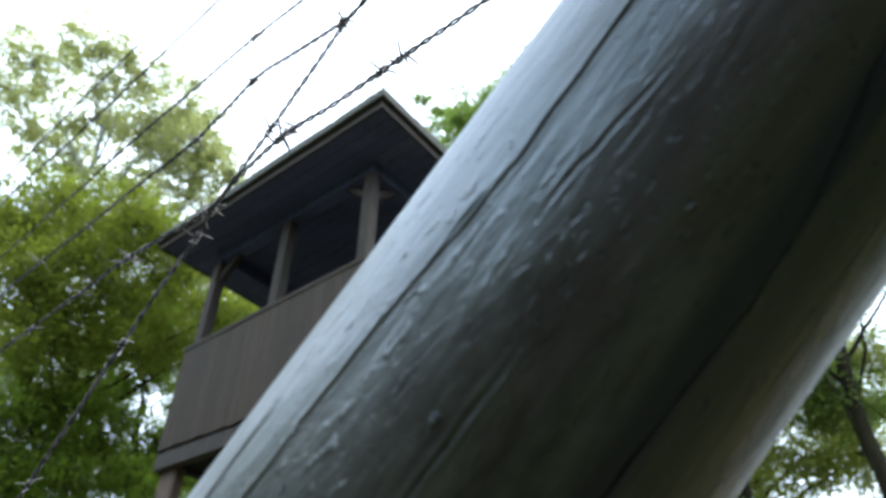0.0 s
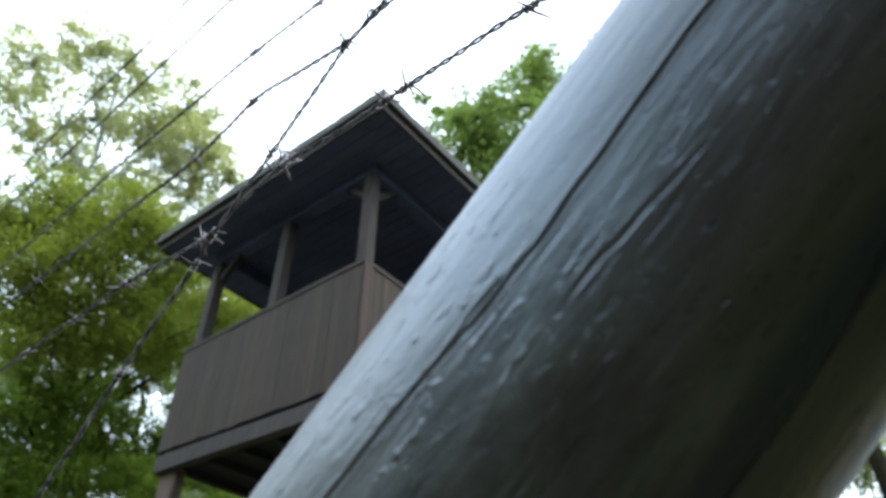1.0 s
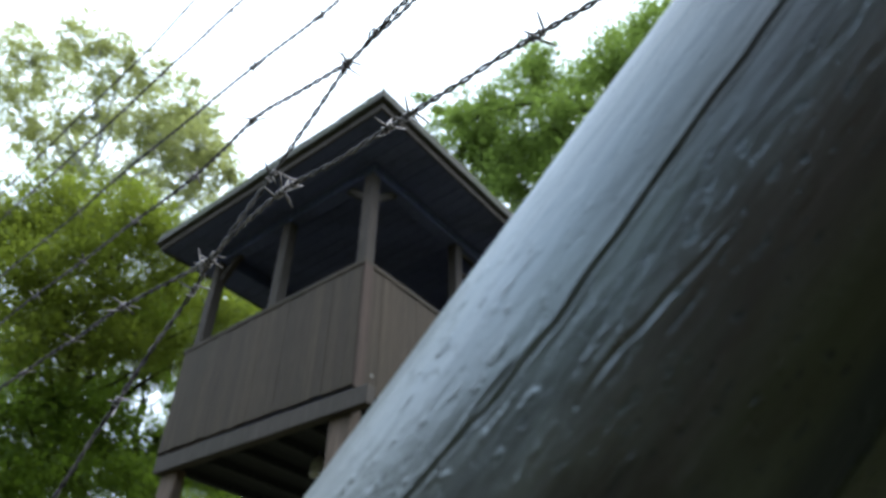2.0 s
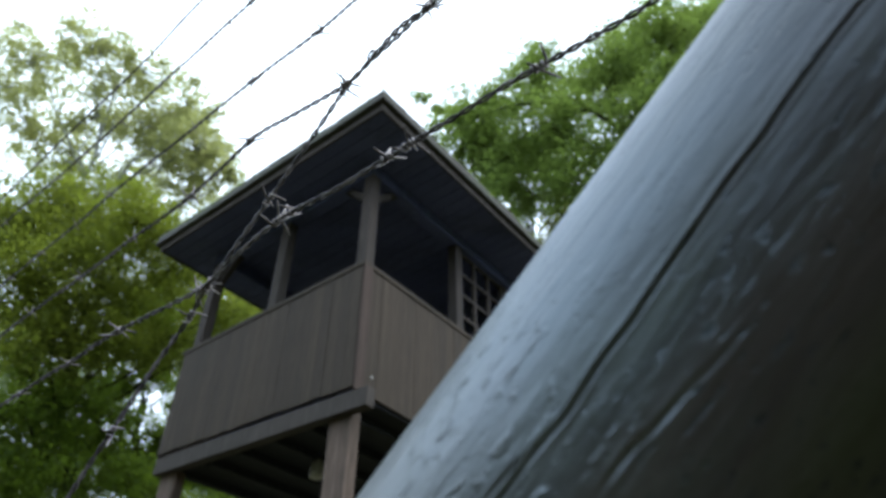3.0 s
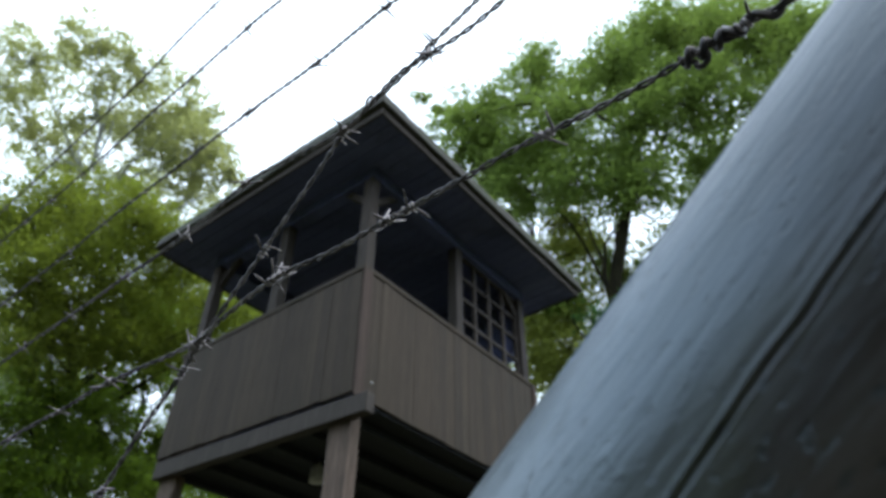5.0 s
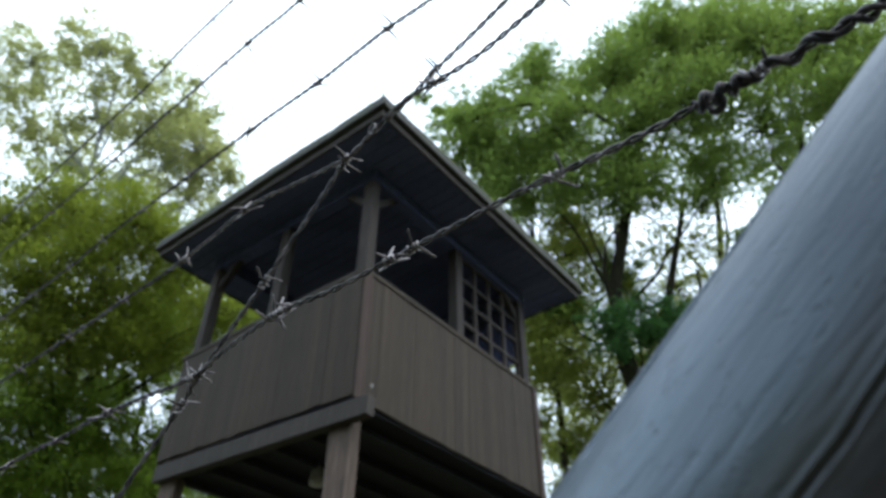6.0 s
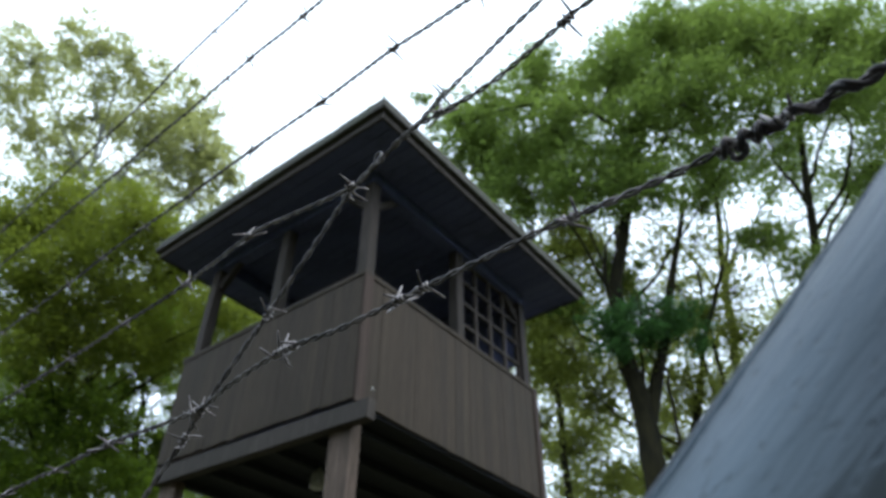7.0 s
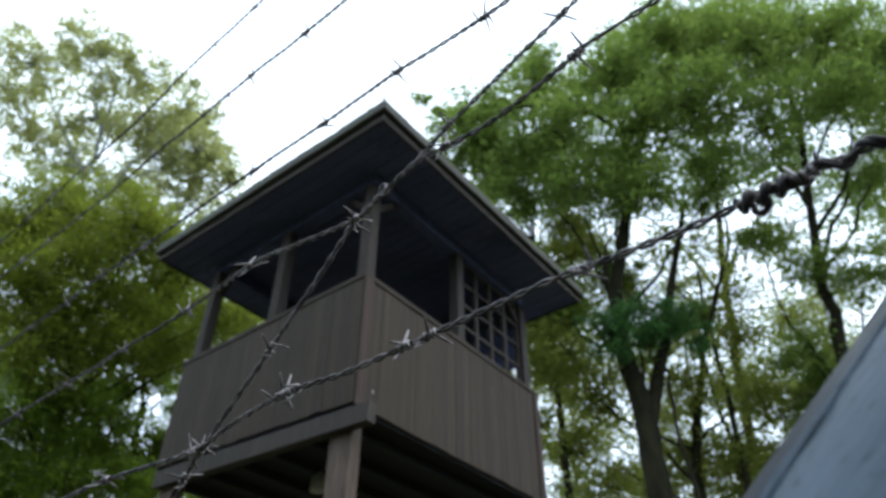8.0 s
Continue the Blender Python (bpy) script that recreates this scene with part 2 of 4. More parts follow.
def box_mesh(name, size, material, bevel=0.004, wobble=0.0, cuts=0):
    """A bevelled bar, centred, with slightly uneven edges."""
    bm = bmesh.new()
    bmesh.ops.create_cube(bm, size=1.0)
    bmesh.ops.scale(bm, vec=size, verts=bm.verts)
    if cuts:
        long_axis = max(range(3), key=lambda i: size[i])
        edges = [e for e in bm.edges if abs((e.verts[0].co - e.verts[1].co)[long_axis]) > 0.9 * size[long_axis]]
        bmesh.ops.subdivide_edges(bm, edges=edges, cuts=cuts)
    if bevel:
        sharp = [e for e in bm.edges if len(e.link_faces) == 2 and e.calc_face_angle(0) > 0.8]
        bmesh.ops.bevel(bm, geom=sharp, offset=bevel, segments=2, profile=0.6, affect="EDGES")
    if wobble:
        for v in bm.verts:
            v.co += noise.noise_vector(v.co * 2.3 + Vector((size[0] * 31, size[1] * 17, 0))) * wobble
    me = bpy.data.meshes.new(name)
    bm.to_mesh(me)
    bm.free()
    me.materials.append(material)
    return me


def put(name, me, parent, m, label=""):
    ob = new(name, me)
    ob.parent = parent
    ob.matrix_local = m
    if label:
        tagged(ob, label)
    return ob


def bar(name, lo, hi, material, parent, label="", bevel=0.004, wobble=0.0, cuts=0):
    """A bar between two opposite corners, in the parent's space."""
    lo, hi = Vector(lo), Vector(hi)
    me = box_mesh(name, hi - lo, material, bevel, wobble, cuts)
    return put(name, me, parent, Matrix.Translation((lo + hi) / 2), label)


def strut(name, a, b, thick, material, parent, label=""):
    """A square bar from a to b."""
    a, b = Vector(a), Vector(b)
    me = box_mesh(name, Vector((thick, thick, (b - a).length)), material, 0.005, 0.002, 2)
    m = Matrix.Translation((a + b) / 2) @ (b - a).to_track_quat("Z", "Y").to_matrix().to_4x4()
    return put(name, me, parent, m, label)


def tube_data(points, radii, sides=8, start=0):
    """Rings along a line, closed at both ends; indices from start."""
    pts = [Vector(p) for p in points]
    verts, faces = [], []
    side = None
    for i, p in enumerate(pts):
        ahead = (pts[min(i + 1, len(pts) - 1)] - pts[max(i - 1, 0)]).normalized()
        if side is None:
            side = ahead.orthogonal().normalized()
        side = (side - ahead * side.dot(ahead)).normalized()
        up = ahead.cross(side)
        r = radii[i] if isinstance(radii, (list, tuple)) else radii
        for k in range(sides):
            a = 2 * math.pi * k / sides
            verts.append(tuple(p + (side * math.cos(a) + up * math.sin(a)) * r))
    for i in range(len(pts) - 1):
        for k in range(sides):
            j = (k + 1) % sides
            q = start + i * sides
            faces.append((q + k, q + j, q + sides + j, q + sides + k))
    faces.append(tuple(start + k for k in reversed(range(sides))))
    faces.append(tuple(start + (len(pts) - 1) * sides + k for k in range(sides)))
    return verts, faces


# ---- ground ----
def build_ground():
    bm = bmesh.new()
    bmesh.ops.create_grid(bm, x_segments=120, y_segments=120, size=1.0)
    for v in bm.verts:
        far = max(abs(v.co.x), abs(v.co.y))
        v.co *= 30 + 2000 * far ** 4
        v.co.z = 0.05 * noise.noise(v.co * 0.4) if far < 0.5 else 0.0
    me = bpy.data.meshes.new("ground")
    bm.to_mesh(me)
    bm.free()
    me.materials.append(TURF)
    return tagged(new("ground", me), "grassy ground with bare soil under the trees", "ground", kind="structure")


build_ground()


# ---- watchtower ----
def build_tower():
    """Local x runs back along one face, local y along the other, from the corner that faces the fence."""
    tower = tagged(new("watchtower"), "dark-stained timber watchtower with boarded parapet and wide flat eaves", "watchtower")
    tower.matrix_world = pose(-0.57, 4.042, 0, 0, 0, 52.32)
    ax, ay = 2.38, 2.17
    RISE = 0.07
    z_beam, z_skirt, z_rail, z_eave = 3.46, 3.63, 4.655, 5.78

    # legs, down to the ground
    leg = box_mesh("leg", Vector((0.09, 0.2, 3.56)), LEGWOOD, 0.008, 0.004, 8)
    for x, y in ((0.095, 0.15), (ax - 0.095, 0.15), (0.095, ay - 0.137), (ax - 0.095, ay - 0.137)):
        put("leg", leg, tower, Matrix.Translation((x, y, 1.76)), "weathered squared timber leg")
    # cross braces between the legs
    for y in (0.29, ay - 0.29):
        strut("leg_brace", (0.1, y, 0.5), (ax - 0.1, y, 2.9), 0.08, POST, tower)
    # edge beams under the floor
    # the beam on the fence side has risen a little at its far end
    beam = box_mesh("edge_beam", Vector((0.08, ay + 0.14, 0.135)), TRIM, 0.006, 0.003, 6)
    put("edge_beam", beam, tower, Matrix.Translation((0.032, ay / 2 - 0.065, z_beam + 0.068 + RISE / 2)) @ pose(0, 0, 0, math.degrees(RISE / ay)))
    bar("edge_beam", (ax - 0.045, -0.045, z_beam), (ax + 0.035, ay + 0.05, z_skirt - 0.025), TRIM, tower, "", 0.006, 0.003, 6)
    for i in range(6):
        y = 0.2 + i * (ay - 0.4) / 5
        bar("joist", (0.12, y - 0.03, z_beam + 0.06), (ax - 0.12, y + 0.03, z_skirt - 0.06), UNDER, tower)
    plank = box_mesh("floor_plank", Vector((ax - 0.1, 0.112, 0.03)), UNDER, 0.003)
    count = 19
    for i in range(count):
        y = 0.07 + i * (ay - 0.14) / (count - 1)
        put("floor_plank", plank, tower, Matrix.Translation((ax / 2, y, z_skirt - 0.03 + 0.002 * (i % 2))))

    # parapet boards, one by one, on the four faces
    width = 0.098
    rng = random.Random(4)

    def parapet(length, spot, turn, foot, rise=0.0):
        n = round(length / width)
        shapes = {}
        for i in range(n):
            along = (i + 0.5) * length / n
            low = foot + rise * along / length
            tall = z_rail - 0.03 - low
            key = round(tall, 2)
            if key not in shapes:
                shapes[key] = box_mesh("parapet_board", Vector((length / n - 0.001, 0.022, tall)), BOARD, 0.001, 0.0008, 2)
            shape = shapes[key]
            m = spot @ pose(0, 0, 0, 0, 0, turn) @ Matrix.Translation((along, rng.uniform(-0.0015, 0.0015), low + tall / 2 + rng.uniform(-0.006, 0.004)))
            put("parapet_board", shape, tower, m)

    parapet(ay, Matrix.Translation((-0.004, 0, 0)), 90, z_skirt, RISE)
    parapet(ax, Matrix.Translation((0, 0.0, 0)), 0, z_skirt - 0.02)
    parapet(ay, Matrix.Translation((ax - 0.011, 0, 0)), 90, z_skirt)
    parapet(ax, Matrix.Translation((0, ay, 0)), 0, z_skirt - 0.02)
    # added filler behind the joint of boards and beam, where only shade shows
    bar("backing_board", (0.03, 0.03, z_skirt - 0.06), (0.045, ay - 0.03, z_skirt + 0.05), SOFFIT, tower)
    # corner cover strips
    bar("corner_strip", (-0.019, -0.026, z_skirt - 0.03), (0.07, -0.013, z_rail - 0.03), STRIP, tower, "", 0.003)
    bar("corner_strip", (ax - 0.07, -0.026, z_skirt - 0.03), (ax + 0.004, -0.013, z_rail - 0.03), STRIP, tower, "", 0.003)
    # a pale nail head on the corner
    bmn = bmesh.new()
    bmesh.ops.create_cone(bmn, cap_ends=True, segments=12, radius1=0.011, radius2=0.008, depth=0.008)
    men = bpy.data.meshes.new("nail_head")
    bmn.to_mesh(men)
    bmn.free()
    men.materials.append(ENAMEL)
    put("nail_head", men, tower, Matrix.Translation((0.15, -0.014, 3.75)) @ pose(0, 0, 0, 90), "pale nail head")
    # cap rails
    for lo, hi in (((-0.024, -0.022, 0), (0.09, ay + 0.022, 0)), ((ax - 0.09, -0.022, 0), (ax + 0.02, ay + 0.022, 0)),
                   ((0.092, -0.022, 0), (ax - 0.092, 0.085, 0)), ((0.092, ay - 0.085, 0), (ax - 0.092, ay + 0.022, 0))):
        bar("cap_rail", (lo[0], lo[1], z_rail - 0.03), (hi[0], hi[1], z_rail + 0.012), BOARD, tower, "", 0.006, 0.002, 4)

    # posts from the floor to the wall plate
    posts = [(0.07, 0.07), (0.07, 1.09), (0.07, ay - 0.08), (1.24, 0.07), (ax - 0.06, 0.07),
             (ax - 0.07, ay - 0.08), (ax - 0.07, 1.09), (1.24, ay - 0.08)]
    shape = box_mesh("post", Vector((0.1, 0.1, z_eave - z_skirt)), POST, 0.008, 0.003, 6)
    for x, y in posts:
        put("post", shape, tower, Matrix.Translation((x + 0.015, y + 0.02, (z_eave + z_skirt) / 2 - 0.01)))
    # wall plates and knee braces
    for lo, hi in (((0.03, 0.03, 0), (0.15, ay - 0.02, 0)), ((ax - 0.13, 0.03, 0), (ax - 0.01, ay - 0.02, 0)),
                   ((0.152, 0.03, 0), (ax - 0.132, 0.15, 0)), ((0.152, ay - 0.13, 0), (ax - 0.132, ay - 0.02, 0))):
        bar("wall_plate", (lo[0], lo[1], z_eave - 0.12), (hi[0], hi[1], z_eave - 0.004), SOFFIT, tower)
    for a, b in (((0.1, 0.1, 5.42), (0.1, 0.44, 5.74)), ((0.1, 0.1, 5.42), (0.44, 0.1, 5.74)),
                 ((0.1, ay - 0.06, 5.42), (0.1, ay - 0.4, 5.74)), ((ax - 0.05, 0.1, 5.42), (ax - 0.4, 0.1, 5.74))):
        strut("knee_brace", a, b, 0.06, POST, tower)

    # lattice window between two posts
    window = new("lattice_window")
    window.parent = tower
    tagged(window, "open timber lattice of square holes")
    x0, x1, z0, z1 = 1.325, 2.28, z_rail + 0.012, z_eave - 0.12
    cols, rows = 4, 4
    upright = box_mesh("upright_bar", Vector((0.033, 0.035, z1 - z0)), POST, 0.003)
    for i in range(cols + 1):
        put("upright_bar", upright, window, Matrix.Translation((x0 + i * (x1 - x0) / cols, 0.1, (z0 + z1) / 2)))
    cross = box_mesh("cross_bar", Vector((x1 - x0, 0.028, 0.029)), POST, 0.003)
    for i in range(rows + 1):
        put("cross_bar", cross, window, Matrix.Translation(((x0 + x1) / 2, 0.095, z0 + 0.02 + i * (z1 - z0 - 0.04) / rows)))

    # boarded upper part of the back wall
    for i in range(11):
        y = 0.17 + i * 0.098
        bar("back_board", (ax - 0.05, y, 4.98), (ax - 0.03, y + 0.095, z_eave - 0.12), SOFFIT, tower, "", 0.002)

    # roof: ceiling boards, trim, thick mossy edge, low hip
    o = 0.39
    # the roof sits a little askew over the walls
    rx, ry = 0.018, -0.024
    n = 26
    step = (ax + 2 * o - 0.04) / n
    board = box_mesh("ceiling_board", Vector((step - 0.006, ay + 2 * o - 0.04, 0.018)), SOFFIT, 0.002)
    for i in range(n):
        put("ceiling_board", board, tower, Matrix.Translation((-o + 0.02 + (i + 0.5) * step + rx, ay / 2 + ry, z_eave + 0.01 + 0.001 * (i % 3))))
    for lo, hi in (((-o, -o), (-o + 0.022, ay + o)), ((ax + o - 0.022, -o), (ax + o, ay + o)),
                   ((-o + 0.024, -o), (ax + o - 0.024, -o + 0.022)), ((-o + 0.024, ay + o - 0.022), (ax + o - 0.024, ay + o))):
        bar("eave_trim", (lo[0] + rx, lo[1] + ry, z_eave - 0.012), (hi[0] + rx, hi[1] + ry, z_eave + 0.06), TRIM, tower, "paler weathered trim strip", 0.004, 0.003, 8)
    bm = bmesh.new()
    e = o + 0.045
    steps = 40
    rim_low, rim_high = [], []
    corners = [(-e, -e), (ax + e, -e), (ax + e, ay + e), (-e, ay + e)]
    for c in range(4):
        (xa, ya), (xb, yb) = corners[c], corners[(c + 1) % 4]
        for i in range(steps):
            f = i / steps
            x, y = xa + (xb - xa) * f, ya + (yb - ya) * f
            w = noise.noise(Vector((x * 3, y * 3, 1.0))) * 0.02
            rim_low.append(bm.verts.new((x, y, z_eave + 0.062 + w * 0.3)))
            rim_high.append(bm.verts.new((x + (0.02 if x < 0 else -0.02), y + (0.02 if y < 0 else -0.02), z_eave + 0.187 + w + 0.012 * noise.noise(Vector((x * 14, y * 14, 3.0))))))
    top = bm.verts.new((ax / 2, ay / 2, z_eave + 0.75))
    m = len(rim_low)
    for i in range(m):
        j = (i + 1) % m
        bm.faces.new((rim_low[i], rim_low[j], rim_high[j], rim_high[i]))
        bm.faces.new((rim_high[i], rim_high[j], top))
    bm.faces.new(list(reversed(rim_low)))
    me = bpy.data.meshes.new("roof")
    bm.to_mesh(me)
    bm.free()
    me.materials.append(ROOF)
    put("roof", me, tower, Matrix.Translation((rx, ry, 0)), "low hipped roof with a thick mossy edge")
    # tufts of moss and small weeds along the eave
    rng = random.Random(9)
    tv, tf = [], []
    for i in range(420):
        y = rng.uniform(-e, ay + e)
        x, yy = (-e + 0.03, y) if i % 2 else (y, -e + 0.03)
        size = rng.uniform(0.012, 0.035) * (1.8 if rng.random() < 0.1 else 1)
        leaf_quad(tv, tf, Vector((x + rx, yy + ry, z_eave + 0.185 + size * 0.3)), size, rng)
    link_mesh("moss_tuft", tv, tf, LEAF_DEEP, tower, "tufts of moss along the roof edge")["kind"] = "stuff"
    return tower


def leaf_quad(verts, faces, at, size, rng):
    """One folded leaf."""
    d = Vector((rng.gauss(0, 1), rng.gauss(0, 1), rng.gauss(0, 0.7))).normalized()
    s = d.orthogonal().normalized()
    s = (s * math.cos(rng.random() * 6.28) + d.cross(s) * math.sin(rng.random() * 6.28)).normalized()
    q = len(verts)
    up = d.cross(s) * size * 0.12
    verts += [tuple(at - d * size * 0.5), tuple(at + s * size * 0.3 + up), tuple(at + d * size * 0.5), tuple(at - s * size * 0.3 + up)]
    faces += [(q, q + 1, q + 2), (q, q + 2, q + 3)]


watchtower = build_tower()


def build_lamp():
    """A small enamel lamp that hangs under the tower's floor."""
    lamp = tagged(new("hanging_lamp"), "dull white enamel lamp hanging under the tower floor", "lamp")
    at = watchtower.matrix_world @ Vector((0.577, 0.894, 3.57))
    lamp.matrix_world = Matrix.Translation(at) @ Matrix.Scale(0.98, 4)
    profile = [(0.012, 0.0), (0.02, -0.02), (0.035, -0.04), (0.05, -0.07), (0.058, -0.12), (0.06, -0.17), (0.05, -0.175)]
    v, f = [], []
    for r, z in profile:
        for k in range(16):
            a = k * math.pi / 8
            v.append((r * math.cos(a), r * math.sin(a), z))
    for i in range(len(profile) - 1):
        for k in range(16):
            f.append((i * 16 + k, i * 16 + (k + 1) % 16, i * 16 + 16 + (k + 1) % 16, i * 16 + 16 + k))
    f.append(tuple(range(15, -1, -1)))
    f.append(tuple((len(profile) - 1) * 16 + k for k in range(16)))
    link_mesh("shade", v, f, ENAMEL, lamp, smooth=True)
    tv, tf = tube_data([(0, 0, 0.035), (0, 0, -0.005)], 0.009, 8)
    link_mesh("stem", tv, tf, SOFFIT, lamp)


build_lamp()


# ---- fence: leaning brace log ----
POLE_AT = Vector((0.0524, 0.2118, EYE_Z - 0.05))
POLE_UP = Vector((0.59271, -0.48006, 0.64671)).normalized()
POLE_R = 0.0597


def build_brace():
    """The log is a lathe about its axis; its checks (cracks) are grooves in the mesh."""
    e1 = POLE_UP.cross(Vector((0, 0, 1))).normalized()
    e2 = POLE_UP.cross(e1)
    frame_m = Matrix((e1, e2, POLE_UP)).transposed().to_4x4()
    frame_m.translation = POLE_AT

    def crack(h, table):
        if h <= table[0][0] or h >= table[-1][0]:
            return None
        for (h0, a0, d0), (h1, a1, d1) in zip(table, table[1:]):
            if h0 <= h <= h1:
                f = (h - h0) / (h1 - h0)
                return a0 + (a1 - a0) * f, d0 + (d1 - d0) * f, 0.0014 if table is checks[-1] else 0.0006
        return None

    # height along the log, angle in degrees, depth
    checks = [
        [(-0.6, -2, 0.003), (-0.1, 2.6, 0.003), (-0.055, 3.3, 0.0035), (-0.02, 4.5, 0.0035), (0.005, 7.4, 0.003), (0.026, 8.4, 0.003), (0.073, 7.6, 0.0028), (0.12, 7.3, 0.002), (0.16, 9.5, 0.002), (0.5, 12, 0.002)],
        [(-0.004, 6.0, 0.0), (0.007, 5.4, 0.0012), (0.016, 7.0, 0.0012), (0.024, 8.0, 0.0)],
        [(-0.5, 62, 0.004), (-0.02, 65.5, 0.004), (0.028, 67.6, 0.004), (0.052, 66.0, 0.004), (0.089, 58.5, 0.004), (0.4, 50, 0.003)],
        [(-0.12, -10, 0.0), (-0.085, -10.4, 0.0016), (-0.069, -11, 0.0016), (-0.056, -10.2, 0.0)],
        [(-0.08, 34.2, 0.0), (-0.044, 34.6, 0.0015), (-0.033, 34.8, 0.0015), (-0.012, 35, 0.0)],
        [(0.02, 21.4, 0.0), (0.028, 21.7, 0.0012), (0.04, 23.2, 0.0014), (0.06, 25.4, 0.0)],
        [(0.06, -41.5, 0.0), (0.087, -42.1, 0.006), (0.127, -44.2, 0.008), (0.143, -46, 0.008), (0.2, -50, 0.006), (0.26, -54, 0.0)],
    ]
    angles = [i * 0.45 for i in range(-180, 290)] + [131 + i * 4.0 for i in range(0, 37)]
    heights = [-2.28 + i * 0.06 for i in range(34)]
    heights += [-0.24 + i * 0.0032 for i in range(200)]
    heights += [0.42 + i * 0.06 for i in range(14)]
    knots = [(-0.0555, 3.3, 0.0017, 0.0012), (-0.0315, 29.7, 0.0018, 0.0013), (-0.066, 10.5, 0.0017, 0.0009), (0.017, 68.3, 0.0006, 0.0006)]
    verts, faces = [], []
    n = len(angles)
    for h in heights:
        live = [c for c in (crack(h, t) for t in checks) if c]
        for a in angles:
            ar = radians(a)
            p = Vector((math.cos(ar), math.sin(ar), 0))
            q = Vector((p.x * POLE_R * 9, p.y * POLE_R * 9, h * 1.2))
            r = POLE_R * (1 - 0.02 * h) + 0.0014 * noise.noise(q * 1.3)
            r -= 0.0016 * math.exp(-((a + 62) / 11) ** 2)
            if -0.3 < h < 0.45:
                fine = Vector((p.x * 14, p.y * 14, h * 38))
                r += 0.0001 * noise.noise(fine) + 0.0001 * noise.noise(fine * 3.1)
                for ca, depth, wide in live:
                    wig = ca + 0.5 * noise.noise(Vector((h * 90, ca, 0)))
                    off = abs(a - wig) * POLE_R * 0.01745
                    if off < 0.0016:
                        r -= 0.5 * depth * max(0.0, 1 - off / wide) - 0.00025 * math.exp(-((off - 0.0012) / 0.0004) ** 2)
            verts.append((p.x * r, p.y * r, h))
    for i in range(len(heights) - 1):
        for k in range(n):
            j = (k + 1) % n
            faces.append((i * n + k, i * n + j, (i + 1) * n + j, (i + 1) * n + k))
    faces.append(tuple(reversed(range(n))))
    faces.append(tuple((len(heights) - 1) * n + k for k in range(n)))
    brace = new("fence_brace")
    brace.matrix_world = frame_m
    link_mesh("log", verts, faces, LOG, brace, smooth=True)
    for kh, ka, size, rise in knots:
        ar = radians(ka)
        bm = bmesh.new()
        bmesh.ops.create_icosphere(bm, subdivisions=3, radius=1.0)
        for v in bm.verts:
            v.co *= 1 + 0.18 * noise.noise(v.co * 1.7 + Vector((ka, 0, 0)))
        me = bpy.data.meshes.new("resin_drop")
        bm.to_mesh(me)
        bm.free()
        me.materials.append(LOG)
        me.polygons.foreach_set("use_smooth", [True] * len(me.polygons))
        r = POLE_R * (1 - 0.02 * kh)
        put("resin_drop", me, brace, Matrix.Translation((math.cos(ar) * r, math.sin(ar) * r, kh)) @ Matrix.Rotation(ar, 4, "Z") @ Matrix.Diagonal((rise, size * 0.75, size, 1)), "hard dark drop of resin")
    return tagged(brace, "leaning tarred log brace of the fence, cracked along its grain", "fence brace")


build_brace()


# ---- fence: barbed wires, all in one upright plane ----
FENCE_O = Vector((0, 0.2713, EYE_Z))
FENCE_D = Vector((-0.76697, 0.64168, 0))
FENCE_N = FENCE_D.cross(Vector((0, 0, 1)))
FENCE_END = 1.6


def on_fence(s, z, out=0.0):
    return FENCE_O + FENCE_D * s + Vector((0, 0, z)) + FENCE_N * out


def spline(points, step):
    """A smooth line (Catmull-Rom) through (s, z, out) points: along the fence, height, distance off its plane."""
    pts = [Vector(p) for p in points]
    pts = [pts[0] * 2 - pts[1]] + pts + [pts[-1] * 2 - pts[-2]]
    out = []
    for a, b, c, d in zip(pts, pts[1:], pts[2:], pts[3:]):
        n = max(2, int((c - b).length / step))
        for i in range(n):
            t = i / n
            out.append(0.5 * (2 * b + (c - a) * t + (2 * a - 5 * b + 4 * c - d) * t * t + (3 * b - a - 3 * c + d) * t ** 3))
    out.append(pts[-2])
    return out


